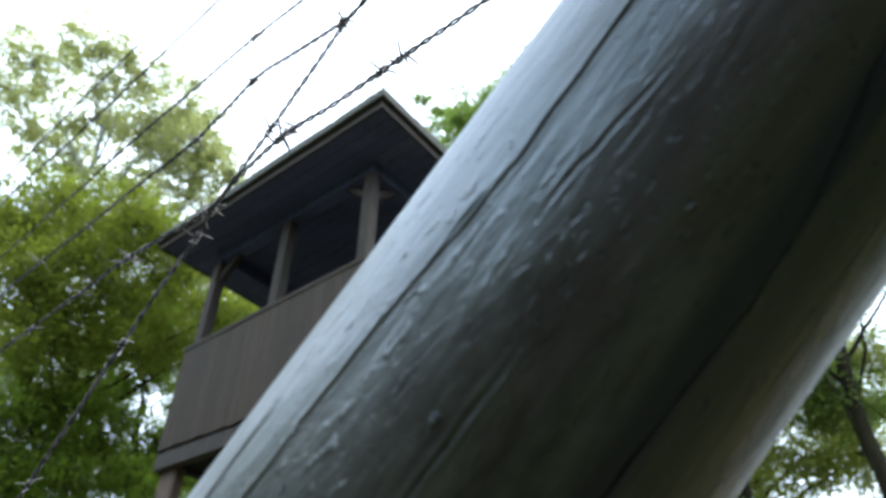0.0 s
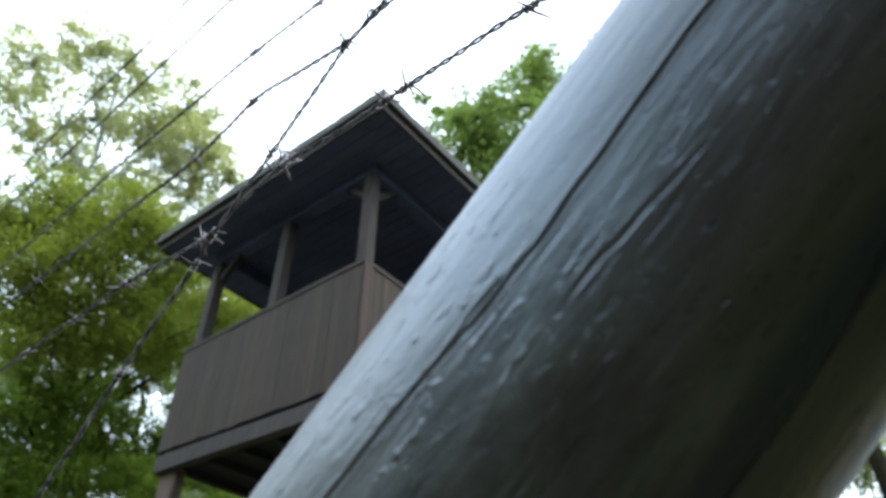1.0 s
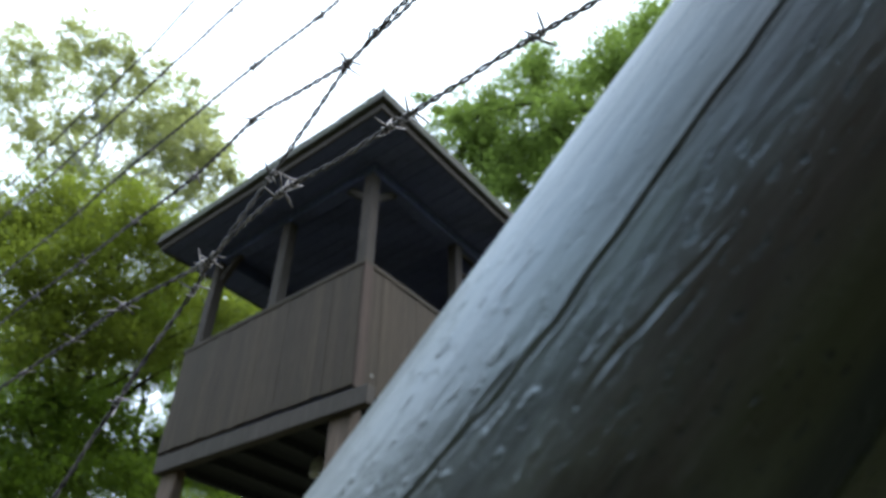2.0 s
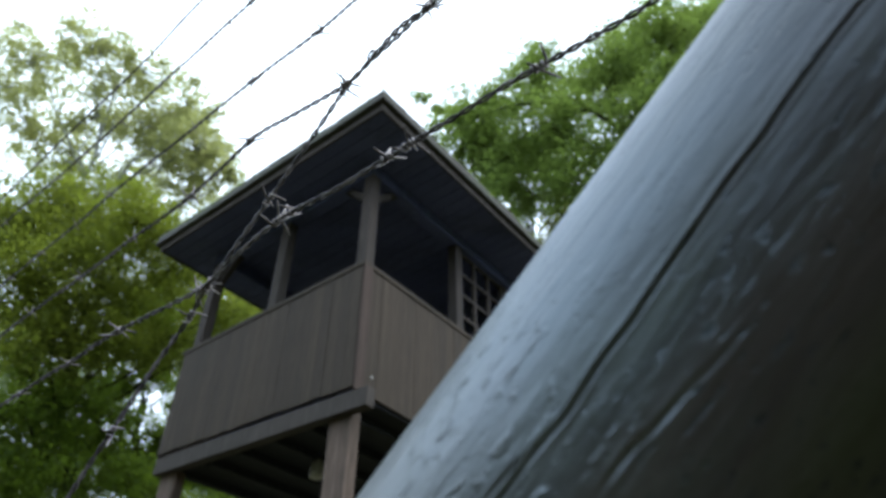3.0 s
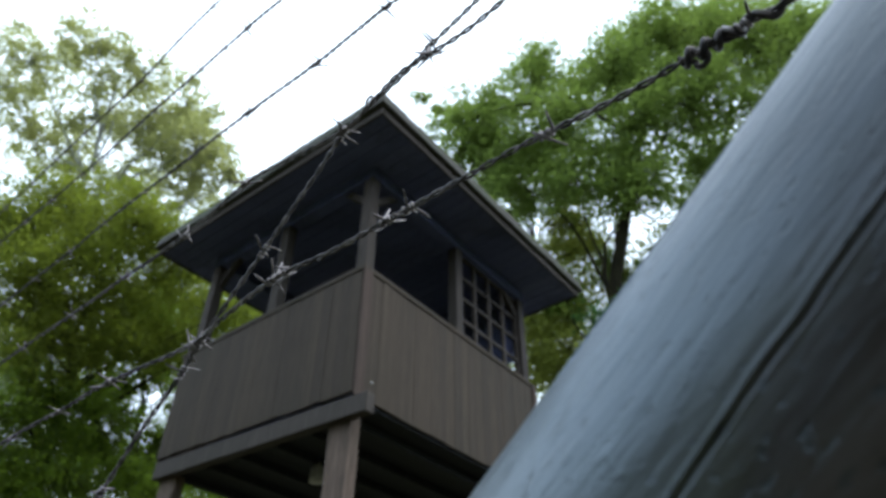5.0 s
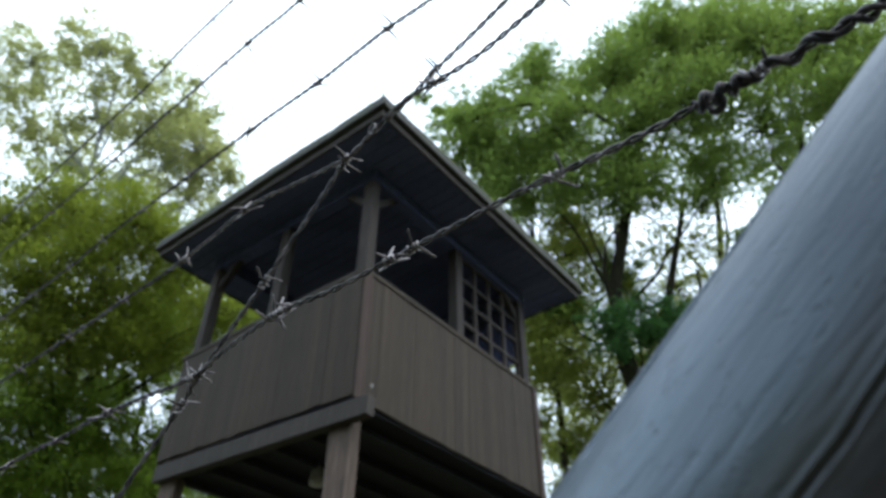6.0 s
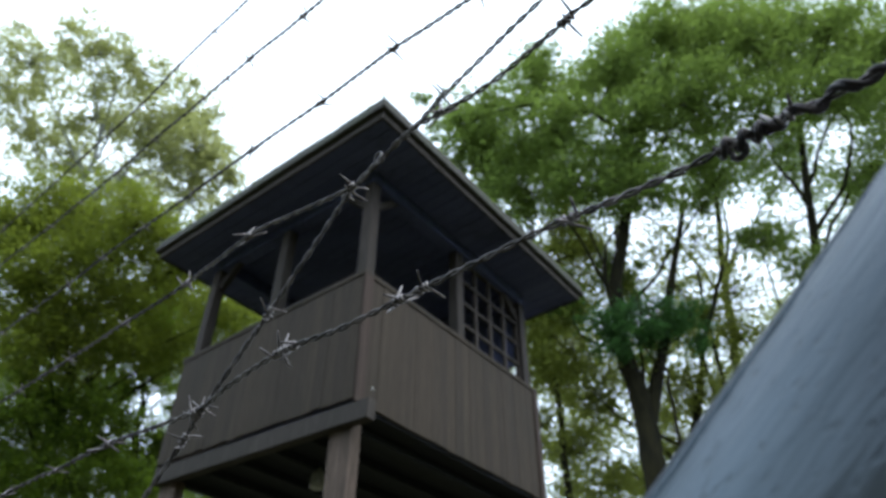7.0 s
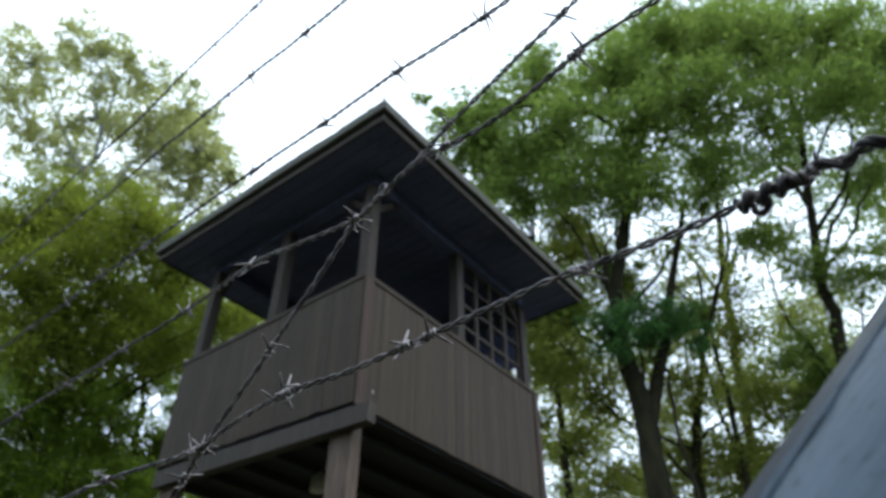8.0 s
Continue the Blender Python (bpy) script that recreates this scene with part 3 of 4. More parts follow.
def barb_mesh(seed):
    """Two turns of thin wire about the z axis, with four cut points."""
    rng = random.Random(seed)
    verts, faces = [], []
    for side in (0, 1):
        turn0 = side * math.pi + rng.uniform(-0.4, 0.4)
        z0 = (side - 0.5) * 0.0045
        coil = []
        tilt = rng.uniform(-0.35, 0.35)
        first = Vector((math.cos(turn0), math.sin(turn0), 0))
        tangent = Vector((-first.y, first.x, 0))
        ray = (tangent * -1 + first * 0.25 + Vector((0, 0, tilt - 0.25))).normalized()
        length = rng.uniform(0.0075, 0.013)
        start = first * 0.0016 + Vector((0, 0, z0 - 0.0016))
        coil += [start + ray * length, start + ray * length * 0.5]
        for i in range(25):
            a = turn0 + i / 24 * 2 * math.pi * 1.5
            coil.append(Vector((math.cos(a) * 0.0018, math.sin(a) * 0.0018, z0 + (i / 24 - 0.5) * 0.0034)))
        last = Vector((math.cos(a), math.sin(a), 0))
        tangent = Vector((-last.y, last.x, 0))
        ray = (tangent + last * 0.25 + Vector((0, 0, rng.uniform(-0.1, 0.5)))).normalized()
        length = rng.uniform(0.0075, 0.013)
        coil += [coil[-1] + ray * length * 0.5, coil[-1] + ray * length]
        radii = [0.00045] + [0.00072] * (len(coil) - 2) + [0.00045]
        v, f = tube_data(coil, radii, 6, len(verts))
        verts += v
        faces += f
    me = bpy.data.meshes.new("barb")
    me.from_pydata([tuple(p) for p in verts], [], faces)
    me.materials.append(BARB)
    me.polygons.foreach_set("use_smooth", [True] * len(me.polygons))
    return me


BARBS = [barb_mesh(s) for s in range(5)]


def build_wire(points, barbs, seed, label, out=0.0):
    rng = random.Random(seed)
    wire = tagged(new("barbed_wire"), label, "barbed wire", "wires of the fence")
    wire.matrix_world = Matrix.Translation(on_fence(points[0][0], points[0][1], out))
    inv = wire.matrix_world.inverted()
    path = spline([(p[0], p[1], p[2] if len(p) > 2 else out) for p in points], 0.0016)
    world_pts = []
    run = 0.0
    for i, q in enumerate(path):
        if i:
            run += (path[i] - path[i - 1]).length
        sway = noise.noise_vector(Vector((run * 22, seed * 7.7, 0))) * 0.0007
        world_pts.append((run, on_fence(q.x, q.y + sway.y, sway.x + q.z)))
    for turn in (0.0, math.pi):
        line = []
        for i, (run, p) in enumerate(world_pts):
            ahead = (world_pts[min(i + 1, len(world_pts) - 1)][1] - world_pts[max(i - 1, 0)][1]).normalized()
            side = ahead.cross(FENCE_N).normalized()
            a = turn + run / 0.0195 * 2 * math.pi + 1.9 * noise.noise(Vector((run * 21, seed, 5)))
            line.append(inv @ (p + (side * math.cos(a) + FENCE_N * math.sin(a)) * 0.00092))
        v, f = tube_data(line, 0.0008, 6)
        link_mesh("strand", v, f, WIRE, wire, smooth=True)
    for s in barbs:
        i = min(range(len(path)), key=lambda k: abs(path[k].x - s))
        i = min(max(i, 1), len(path) - 2)
        ahead = (world_pts[i + 1][1] - world_pts[i - 1][1]).normalized()
        m = Matrix.Translation(world_pts[i][1]) @ ahead.to_track_quat("Z", "Y").to_matrix().to_4x4() @ pose(0, 0, 0, 0, 0, rng.uniform(0, 360)) @ Matrix.Scale(1.0 if s < 0.3 else 0.7, 4)
        put("barb", BARBS[rng.randrange(5)], wire, inv @ m)
    return wire


def pole_s(z):
    """Where the brace log's axis crosses the height z (above the eye's last height)."""
    return -0.0784 - 1.179 * (z + 0.05)


LABEL = "rusty galvanised two-strand barbed wire stretched along the fence"
build_wire([(pole_s(0.165), 0.168, -0.002), (-0.195, 0.168, -0.002), (-0.152, 0.1672, -0.003), (-0.122, 0.1675, -0.002), (-0.077, 0.1687, -0.0042), (-0.047, 0.1685, -0.006), (0.006, 0.1648, -0.009),
            (0.05, 0.1638, -0.0115), (0.0938, 0.1655, -0.0135), (0.15, 0.1645, -0.009), (0.187, 0.1616, -0.0056), (0.278, 0.1648, -0.0102), (0.3496, 0.1641, -0.0106), (0.438, 0.166), (1.0, 0.162), (FENCE_END, 0.165)],
           [-0.165, -0.077, 0.0, 0.014, 0.088, 0.098, 0.187, 0.278, 0.3496, 0.43, 0.53, 0.63, 0.73, 0.87, 1.0, 1.15, 1.35], 1, LABEL, -0.0105)
build_wire([(pole_s(0.3), 0.302), (-0.124, 0.3005), (-0.094, 0.2983), (-0.045, 0.287), (-0.007, 0.2895), (0.017, 0.2905), (0.0455, 0.2855, -0.003), (0.068, 0.2785, -0.003), (0.121, 0.284),
            (0.1665, 0.2886, -0.0079), (0.262, 0.2985, 0.003), (0.339, 0.2935, 0.0), (0.435, 0.2912, -0.002), (0.559, 0.2865), (1.0, 0.281), (FENCE_END, 0.285)],
           [-0.35, -0.26, -0.17, -0.094, -0.007, 0.068, 0.1665, 0.262, 0.345, 0.435, 0.52, 0.62, 0.72, 0.83, 1.0, 1.2, 1.4], 2, LABEL, -0.006)
build_wire([(pole_s(0.42), 0.422), (-0.2, 0.423), (-0.024, 0.429), (0.0585, 0.438), (0.1524, 0.4537, 0.0215), (0.238, 0.4475, 0.0152), (0.337, 0.4505), (0.505, 0.4551, 0.0137), (0.59, 0.456), (0.77, 0.462), (1.1, 0.466), (FENCE_END, 0.47)],
           [-0.4, -0.3, -0.2, -0.11, -0.024, 0.0585, 0.1524, 0.238, 0.335, 0.42, 0.505, 0.585, 0.68, 0.77, 0.87, 0.98, 1.1, 1.3], 3, LABEL, 0.015)
build_wire([(pole_s(0.575), 0.577), (-0.2, 0.583), (0.137, 0.587), (0.2638, 0.5945), (0.349, 0.595), (0.449, 0.6), (0.536, 0.599), (0.718, 0.61), (0.88, 0.625), (1.2, 0.632), (FENCE_END, 0.635)],
           [-0.5, -0.3, -0.1, 0.0, 0.09, 0.176, 0.2638, 0.305, 0.349, 0.449, 0.538, 0.63, 0.718, 0.81, 0.9, 1.0, 1.15, 1.35], 4, LABEL)
build_wire([(pole_s(0.77), 0.772), (0.0, 0.77), (0.305, 0.77), (0.39, 0.769), (0.47, 0.766), (0.555, 0.75), (0.72, 0.755), (0.9, 0.76), (1.2, 0.765), (FENCE_END, 0.77)],
           [-0.6, -0.3, 0.0, 0.15, 0.23, 0.31, 0.39, 0.47, 0.555, 0.64, 0.72, 0.81, 0.9, 1.0, 1.2, 1.4], 5, LABEL)
build_wire([(pole_s(0.78), 0.78, 0.09), (-0.4, 0.68, 0.085), (-0.2, 0.474, 0.04), (-0.094, 0.4, 0.026), (-0.034, 0.3575, 0.017), (0.0035, 0.332, 0.011), (0.024, 0.312, 0.006), (0.048, 0.292, 0.0), (0.071, 0.2795, -0.0005), (0.1, 0.2485, -0.001), (0.134, 0.2136, -0.0013),
            (0.182, 0.1625, -0.003), (0.2012, 0.1505, 0.0006), (0.25, 0.098, 0.0), (0.4, -0.07, 0.0), (0.9, -0.62, 0.0), (FENCE_END, -1.39, 0.0)],
           [-0.5, -0.35, -0.25, -0.16, -0.078, 0.0055, 0.071, 0.134, 0.182, 0.2012, 0.26, 0.33, 0.45, 0.6, 0.8, 1.0, 1.3], 6,
           "rusty barbed wire running slantwise across the level wires")


def build_tail():
    """The wire's end, backlit darkness painted in, knotted and then wound along the wire towards the log."""
    v, f = [], []
    for turn, r_coil, pitch in ((0.0, 0.0023, 0.013), (2.4, 0.0021, 0.017)):
        line = []
        s = -0.154
        if turn == 0.0:
            # the knot: a drooping eye, then three tight turns
            for i in range(26):
                a = 0.6 + i / 25 * 2 * math.pi
                line.append(on_fence(-0.147 + math.cos(a) * 0.0028, 0.1655 + math.sin(a) * 0.0034, -0.003 + i * 0.0002))
            for i in range(48):
                a = i / 16 * 2 * math.pi
                line.append(on_fence(-0.139 - i * 0.0004, 0.1672 + math.cos(a) * 0.003, -0.0025 + math.sin(a) * 0.003))
        while s > -0.34:
            a = turn + (s + 0.142) / pitch * 2 * math.pi
            grow = 1.0 + 0.5 * noise.noise(Vector((s * 60, turn, 1)))
            line.append(on_fence(s, 0.1678 + math.cos(a) * r_coil * grow, -0.0022 + math.sin(a) * r_coil * grow))
            s -= 0.0009
        tv, tf = tube_data(line, 0.0013, 6, len(v))
        v += tv
        f += tf
    origin = on_fence(-0.14, 0.1678, -0.0022)
    v = [tuple(Vector(p) - origin) for p in v]
    ob = link_mesh("wire_tail", v, f, TIE, None, smooth=True)
    ob.matrix_world = Matrix.Translation(origin)
    tagged(ob, "wire end painted backlit-dark, knotted and wound round a barbed wire", "wire tie")


def build_tie():
    """A small ring of wire where two wires cross."""
    line = []
    for i in range(40):
        a = i / 39 * 2 * math.pi * 1.7
        line.append((math.cos(a) * 0.0034, (i / 39 - 0.5) * 0.004, math.sin(a) * 0.0042))
    v, f = tube_data(line, 0.0008, 6)
    ob = link_mesh("wire_tie", v, f, WIRE, None, smooth=True)
    ob.matrix_world = Matrix.Translation(on_fence(0.043, 0.287, -0.004)) @ pose(0, 0, 0, 0, 20, 140)
    tagged(ob, "small ring of wire tying two barbed wires", "wire tie")


build_tail()
build_tie()


def build_fence_post():
    v, f = tube_data([(0, 0, -0.3), (0, 0, 0.0), (0.004, 0, 0.8), (0.0, 0.004, 1.7), (0.003, 0, 2.4), (0, 0, 2.5), (0, 0, 2.52)],
                     [0.062, 0.063, 0.06, 0.059, 0.058, 0.054, 0.03], 28)
    ob = link_mesh("fence_post", v, f, LOG, None, smooth=True)
    at = on_fence(FENCE_END + 0.03, 0)
    ob.matrix_world = Matrix.Translation((at.x, at.y, 0))
    tagged(ob, "upright tarred log post holding the wires", "fence post")


build_fence_post()


# ---- trees ----
def bough_line(a, b, rng, sag=0.08, steps=7):
    a, b = Vector(a), Vector(b)
    side = Vector((rng.gauss(0, 1), rng.gauss(0, 1), rng.gauss(0, 0.4))) * (b - a).length * sag
    return [a.lerp(b, i / steps) + side * math.sin(math.pi * i / steps) + Vector((rng.gauss(0, 1), rng.gauss(0, 1), rng.gauss(0, 1))) * 0.05 for i in range(steps + 1)]


def leaf_cloud(name, centres, per_area, size, material, parent, rng, spread=0.3, twigs=None):
    """Leaves gathered in many small sprays inside each bough's reach. centres: (x, y, z, radius)."""
    np_rng = np.random.default_rng(rng.randrange(10 ** 6))
    spots = []
    for x, y, z, r in centres:
        sprays = max(6, int(26 * r * r))
        total = int(per_area * r * r)
        cs = np_rng.normal(size=(sprays, 3))
        cs /= np.linalg.norm(cs, axis=1)[:, None]
        cs *= (np_rng.random(sprays) ** 0.45)[:, None] * r * np.array([1.0, 1.0, 0.8])
        cs += (x, y, z)
        if twigs is not None:
            for c in cs[:: 2]:
                twigs.append(((x, y, z), tuple(c)))
        pick = np_rng.integers(0, sprays, total)
        wide = np_rng.uniform(0.5, 1.3, sprays)[pick][:, None] * spread * min(1.0, r)
        spots.append(cs[pick] + np_rng.normal(size=(total, 3)) * wide * np.array([1, 1, 0.55]))
    at = np.concatenate(spots)
    n = len(at)
    d = np_rng.normal(size=(n, 3)) * np.array([1, 1, 0.6])
    d /= np.linalg.norm(d, axis=1)[:, None]
    s = np.cross(d, np_rng.normal(size=(n, 3)) * 0.6 + np.array([0, 0, 1.0]))
    s /= np.linalg.norm(s, axis=1)[:, None]
    up = np.cross(d, s)
    length = size * np_rng.uniform(0.6, 1.3, n)[:, None]
    v = np.empty((n, 4, 3))
    v[:, 0] = at - d * length * 0.5
    v[:, 1] = at + s * length * 0.28 + up * length * 0.1
    v[:, 2] = at + d * length * 0.5
    v[:, 3] = at - s * length * 0.28 + up * length * 0.1
    me = bpy.data.meshes.new(name)
    me.vertices.add(n * 4)
    me.vertices.foreach_set("co", v.ravel())
    q = (np.arange(n) * 4)[:, None]
    tri = np.concatenate([q + [0, 1, 2], q + [0, 2, 3]], axis=1).ravel()
    me.loops.add(n * 6)
    me.loops.foreach_set("vertex_index", tri)
    me.polygons.add(n * 2)
    me.polygons.foreach_set("loop_start", np.arange(n * 2) * 3)
    me.update(calc_edges=True)
    me.validate()
    me.materials.append(material)
    ob = new(name, me)
    if parent is not None:
        ob.parent = parent
        ob.matrix_parent_inverse = parent.matrix_world.inverted()
    return tagged(ob, kind="stuff")


def build_tree(label, base, stem, forks, boughs, material, per_area, size, seed, spread=0.3, girth=0.3, skin=None, arms=()):
    """stem: the trunk's line above the base; forks: how far below its centre a bough leaves it; arms: heavy limbs as (line, radius)."""
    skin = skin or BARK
    rng = random.Random(seed)
    tree = tagged(new("tree"), label, "tree")
    tree.matrix_world = Matrix.Translation(base)
    inv = tree.matrix_world.inverted()
    line = [Vector(base) + Vector((0, 0, -0.2))] + [Vector(p) for p in stem]
    fine = []
    for a, b in zip(line, line[1:]):
        fine += [a.lerp(b, i / 6) + Vector((rng.gauss(0, 0.03), rng.gauss(0, 0.03), 0)) for i in range(6)]
    fine.append(line[-1])
    radii = [girth * (1 - 0.75 * i / (len(fine) - 1)) * (1.35 if i == 0 else 1) for i in range(len(fine))]
    v, f = tube_data([inv @ p for p in fine], radii, 14)
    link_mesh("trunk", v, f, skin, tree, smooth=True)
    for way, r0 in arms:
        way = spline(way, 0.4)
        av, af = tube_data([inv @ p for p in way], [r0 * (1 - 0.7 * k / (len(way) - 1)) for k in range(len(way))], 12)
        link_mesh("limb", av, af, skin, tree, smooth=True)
    twigs = []
    for x, y, z, r in boughs:
        # leave the trunk below the bough's centre
        want = z - rng.uniform(*forks)
        start = min(fine, key=lambda p: abs(p.z - want))
        i = fine.index(start)
        path = bough_line(start, (x, y, z), rng)
        r0 = min(radii[i] * 0.6, 0.025 + 0.035 * r)
        bv, bf = tube_data([inv @ p for p in path], [r0 * (1 - 0.8 * k / (len(path) - 1)) for k in range(len(path))], 8)
        link_mesh("limb", bv, bf, skin, tree, smooth=True)
    crown = leaf_cloud("crown", boughs, per_area, size, material, tree, rng, spread, twigs)
    tv, tf = [], []
    for a, b in twigs:
        path = bough_line(a, b, rng, 0.12, 4)
        p, q = tube_data([inv @ w for w in path], [0.022, 0.017, 0.012, 0.009, 0.005], 5, len(tv))
        tv += p
        tf += q
    link_mesh("twig_spray", tv, tf, skin, tree)["kind"] = "stuff"
    return tree


def grown(boughs, k):
    return [(x, y, z, r * k) for x, y, z, r in boughs]


build_tree("tall slender tree with sparse pale green leaves", (-12.5, 18.0, 0), [(-12.6, 18.0, 8), (-12.4, 17.2, 14), (-12.2, 16.4, 19), (-12.0, 15.6, 22.5)], (1.5, 4.5),
           grown([(-15.1, 15.1, 22.7, 1.45), (-12.3, 14.3, 22.1, 1.39), (-11.2, 15.3, 22.4, 1.24), (-9.0, 15.4, 20.6, 0.99), (-15.6, 17.4, 21.4, 1.51), (-12.7, 16.4, 21.1, 1.45), (-10.3, 16.0, 20.0, 1.39),
                  (-8.3, 15.8, 18.7, 1.14), (-7.2, 16.4, 17.9, 0.76), (-16.7, 16.3, 22.7, 1.08), (-14.3, 18.2, 20.4, 1.29), (-11.5, 17.9, 19.2, 1.24), (-9.0, 17.5, 18.2, 1.19),
                  (-9.5, 16.5, 21.2, 0.85), (-8.2, 16.5, 19.4, 0.85), (-9.5, 16.5, 18.9, 0.9), (-8.5, 16.5, 18.2, 0.85), (-10.2, 16.5, 20.2, 0.9)], 1.1),
           LEAF_PALE, 780, 0.17, 11, 0.2, 0.15, BARK_PALE)
build_tree("leafy tree with dense yellow-green foliage behind the watchtower", (-10.6, 18.0, 0), [(-10.5, 17.8, 5), (-9.8, 16.2, 9.5), (-8.8, 14.2, 13)], (1.0, 3.5),
           grown([(-10.5, 12.7, 12.9, 1.13), (-9.6, 13.4, 13.7, 1.19), (-7.7, 12.8, 12.8, 0.99), (-9.6, 12.9, 11.1, 1.19), (-8.5, 13.7, 11.7, 1.13), (-7.1, 14.3, 12.5, 1.19), (-5.5, 14.2, 11.0, 0.99),
                  (-9.2, 13.8, 10.0, 1.19), (-7.9, 14.5, 10.7, 1.13), (-7.1, 15.5, 11.0, 0.89), (-11.8, 13.6, 11.6, 1.2), (-5.6, 16.0, 12.2, 0.9)], 1.15),
           LEAF_YELLOW, 2900, 0.11, 12, 0.3, 0.26)
build_tree("shaded dark green tree with gaps in its lower crown", (-10.4, 19.4, 0), [(-10.3, 19.2, 4), (-9.9, 18.0, 7.5), (-9.2, 16.2, 10)], (0.5, 2.0),
           grown([(-9.7, 14.8, 8.8, 1.19), (-8.9, 15.8, 9.1, 1.13), (-8.9, 15.8, 7.6, 1.19), (-7.8, 16.8, 7.7, 0.85), (-7.5, 19.1, 9.6, 1.2), (-11.0, 15.5, 8.0, 1.2), (-10.2, 15.2, 6.6, 1.2), (-5.6, 18.0, 7.6, 1.0)], 1.15),
           LEAF_DEEP, 2700, 0.11, 13, 0.3, 0.22)
build_tree("yellowish tree standing deeper in the wood", (-11.0, 21.5, 0), [(-11.0, 21.4, 6), (-11.2, 20.8, 11), (-11.0, 19.6, 16)], (1.0, 3.0),
           grown([(-13.8, 17.7, 16.3, 1.71), (-11.6, 18.3, 17.1, 1.79), (-9.0, 19.0, 16.3, 1.59), (-7.5, 20.9, 15.5, 1.24), (-13.0, 19.3, 14.4, 1.71), (-10.6, 19.9, 15.2, 1.59), (-8.1, 19.9, 13.6, 1.14),
                  (-14.0, 21.0, 12.3, 1.71), (-12.6, 21.1, 13.7, 1.59), (-13.0, 22.4, 10.5, 1.71), (-9.6, 23.9, 10.3, 1.0)], 1.05),
           LEAF_YELLOW, 1900, 0.13, 17, 0.32, 0.3)
build_tree("large spreading tree with fresh green foliage", (5.0, 15.6, 0), [(5.0, 15.6, 6), (4.95, 15.5, 9), (4.6, 15.1, 10.8), (4.6, 14.7, 12.4), (5.3, 13.6, 15), (6.0, 12.8, 18)], (1.5, 4.5),
           grown([(1.1, 13.7, 18.0, 1.04), (3.0, 13.6, 19.8, 1.0), (3.2, 13.3, 17.0, 1.33), (5.3, 12.8, 19.1, 1.39), (5.1, 12.7, 16.1, 1.26), (7.2, 12.1, 20.0, 1.39), (7.0, 12.2, 16.7, 1.42),
                  (2.1, 14.2, 15.8, 0.99), (3.7, 13.7, 14.9, 1.1), (5.3, 13.0, 14.2, 1.04), (7.5, 13.6, 15.0, 0.94), (3.2, 14.7, 12.1, 0.6), (4.8, 15.1, 13.2, 0.63)], 1.1),
           LEAF_GREEN, 2100, 0.135, 14, 0.28, 0.36,
           arms=[([(5.0, 15.55, 8.6), (5.35, 15.3, 9.8), (5.75, 15.1, 11.0), (6.2, 14.9, 12.6), (6.9, 14.2, 15.0)], 0.19)])
build_tree("slender tree with a clump of dark blue-green leaves", (5.6, 15.0, 0), [(5.6, 15.0, 5), (5.5, 14.9, 9), (5.4, 14.7, 11.4)], (0.3, 1.2),
           [(4.1, 14.5, 10.8, 0.7), (4.7, 14.5, 11.0, 0.75), (5.4, 14.6, 11.15, 0.75), (6.2, 14.8, 11.2, 0.7), (4.3, 14.6, 10.4, 0.6), (5.2, 14.8, 10.6, 0.6), (6.6, 14.9, 10.9, 0.5)],
           LEAF_DARK, 3000, 0.1, 31, 0.3, 0.09)
build_tree("large tree with green crown and open lower branches", (11.0, 16.5, 0), [(10.8, 16.4, 5), (10.4, 15.8, 9), (10.2, 14.6, 13), (10.2, 12.8, 17)], (1.5, 4.5),
           grown([(9.0, 11.7, 18.9, 1.49), (8.9, 12.6, 16.2, 1.42), (11.3, 11.5, 19.2, 1.33), (10.9, 12.1, 16.8, 1.26), (12.8, 11.9, 18.7, 1.49), (12.1, 13.3, 15.4, 1.1), (8.8, 14.5, 13.9, 0.79), (9.8, 14.2, 12.7, 0.75),
                  (11.1, 14.3, 12.6, 0.89), (9.6, 15.6, 10.9, 0.89), (10.7, 16.4, 10.0, 1.34), (13.5, 13.0, 17.0, 1.3), (13.0, 14.5, 13.5, 1.2)], 1.05),
           LEAF_GREEN, 1800, 0.135, 15, 0.3, 0.3)
build_tree("thin forked tree with olive leaves and many bare twigs", (6.8, 18.4, 0), [(6.8, 18.3, 5), (6.7, 17.6, 8.5), (6.9, 15.8, 11), (7.6, 14.6, 13)], (0.6, 2.2),
           grown([(3.4, 15.6, 10.9, 0.89), (4.0, 16.4, 10.0, 0.89), (6.5, 16.2, 10.2, 0.89), (8.9, 17.3, 10.5, 0.94), (3.6, 18.3, 9.3, 0.79), (6.7, 18.3, 9.3, 0.94), (4.4, 17.8, 8.3, 0.89), (8.0, 17.7, 8.4, 1.19), (7.3, 15.9, 12.2, 0.63)], 1.1),
           LEAF_OLIVE, 1850, 0.145, 16, 0.42, 0.2)
build_tree("slim tree with thin airy foliage and visible branches", (7.6, 17.0, 0), [(7.6, 17.0, 6), (7.7, 16.8, 10), (7.6, 16.2, 14)], (0.4, 2.0),
           [(7.4, 15.3, 14.5, 0.83), (10.0, 15.4, 14.4, 0.99), (8.6, 16.3, 13.3, 0.99), (3.6, 15.6, 14.1, 0.66), (6.2, 15.5, 14.3, 0.83), (11.5, 16.3, 13.3, 0.99), (7.2, 17.0, 14.0, 0.87)],
           LEAF_OLIVE, 1000, 0.14, 23, 0.42, 0.14)
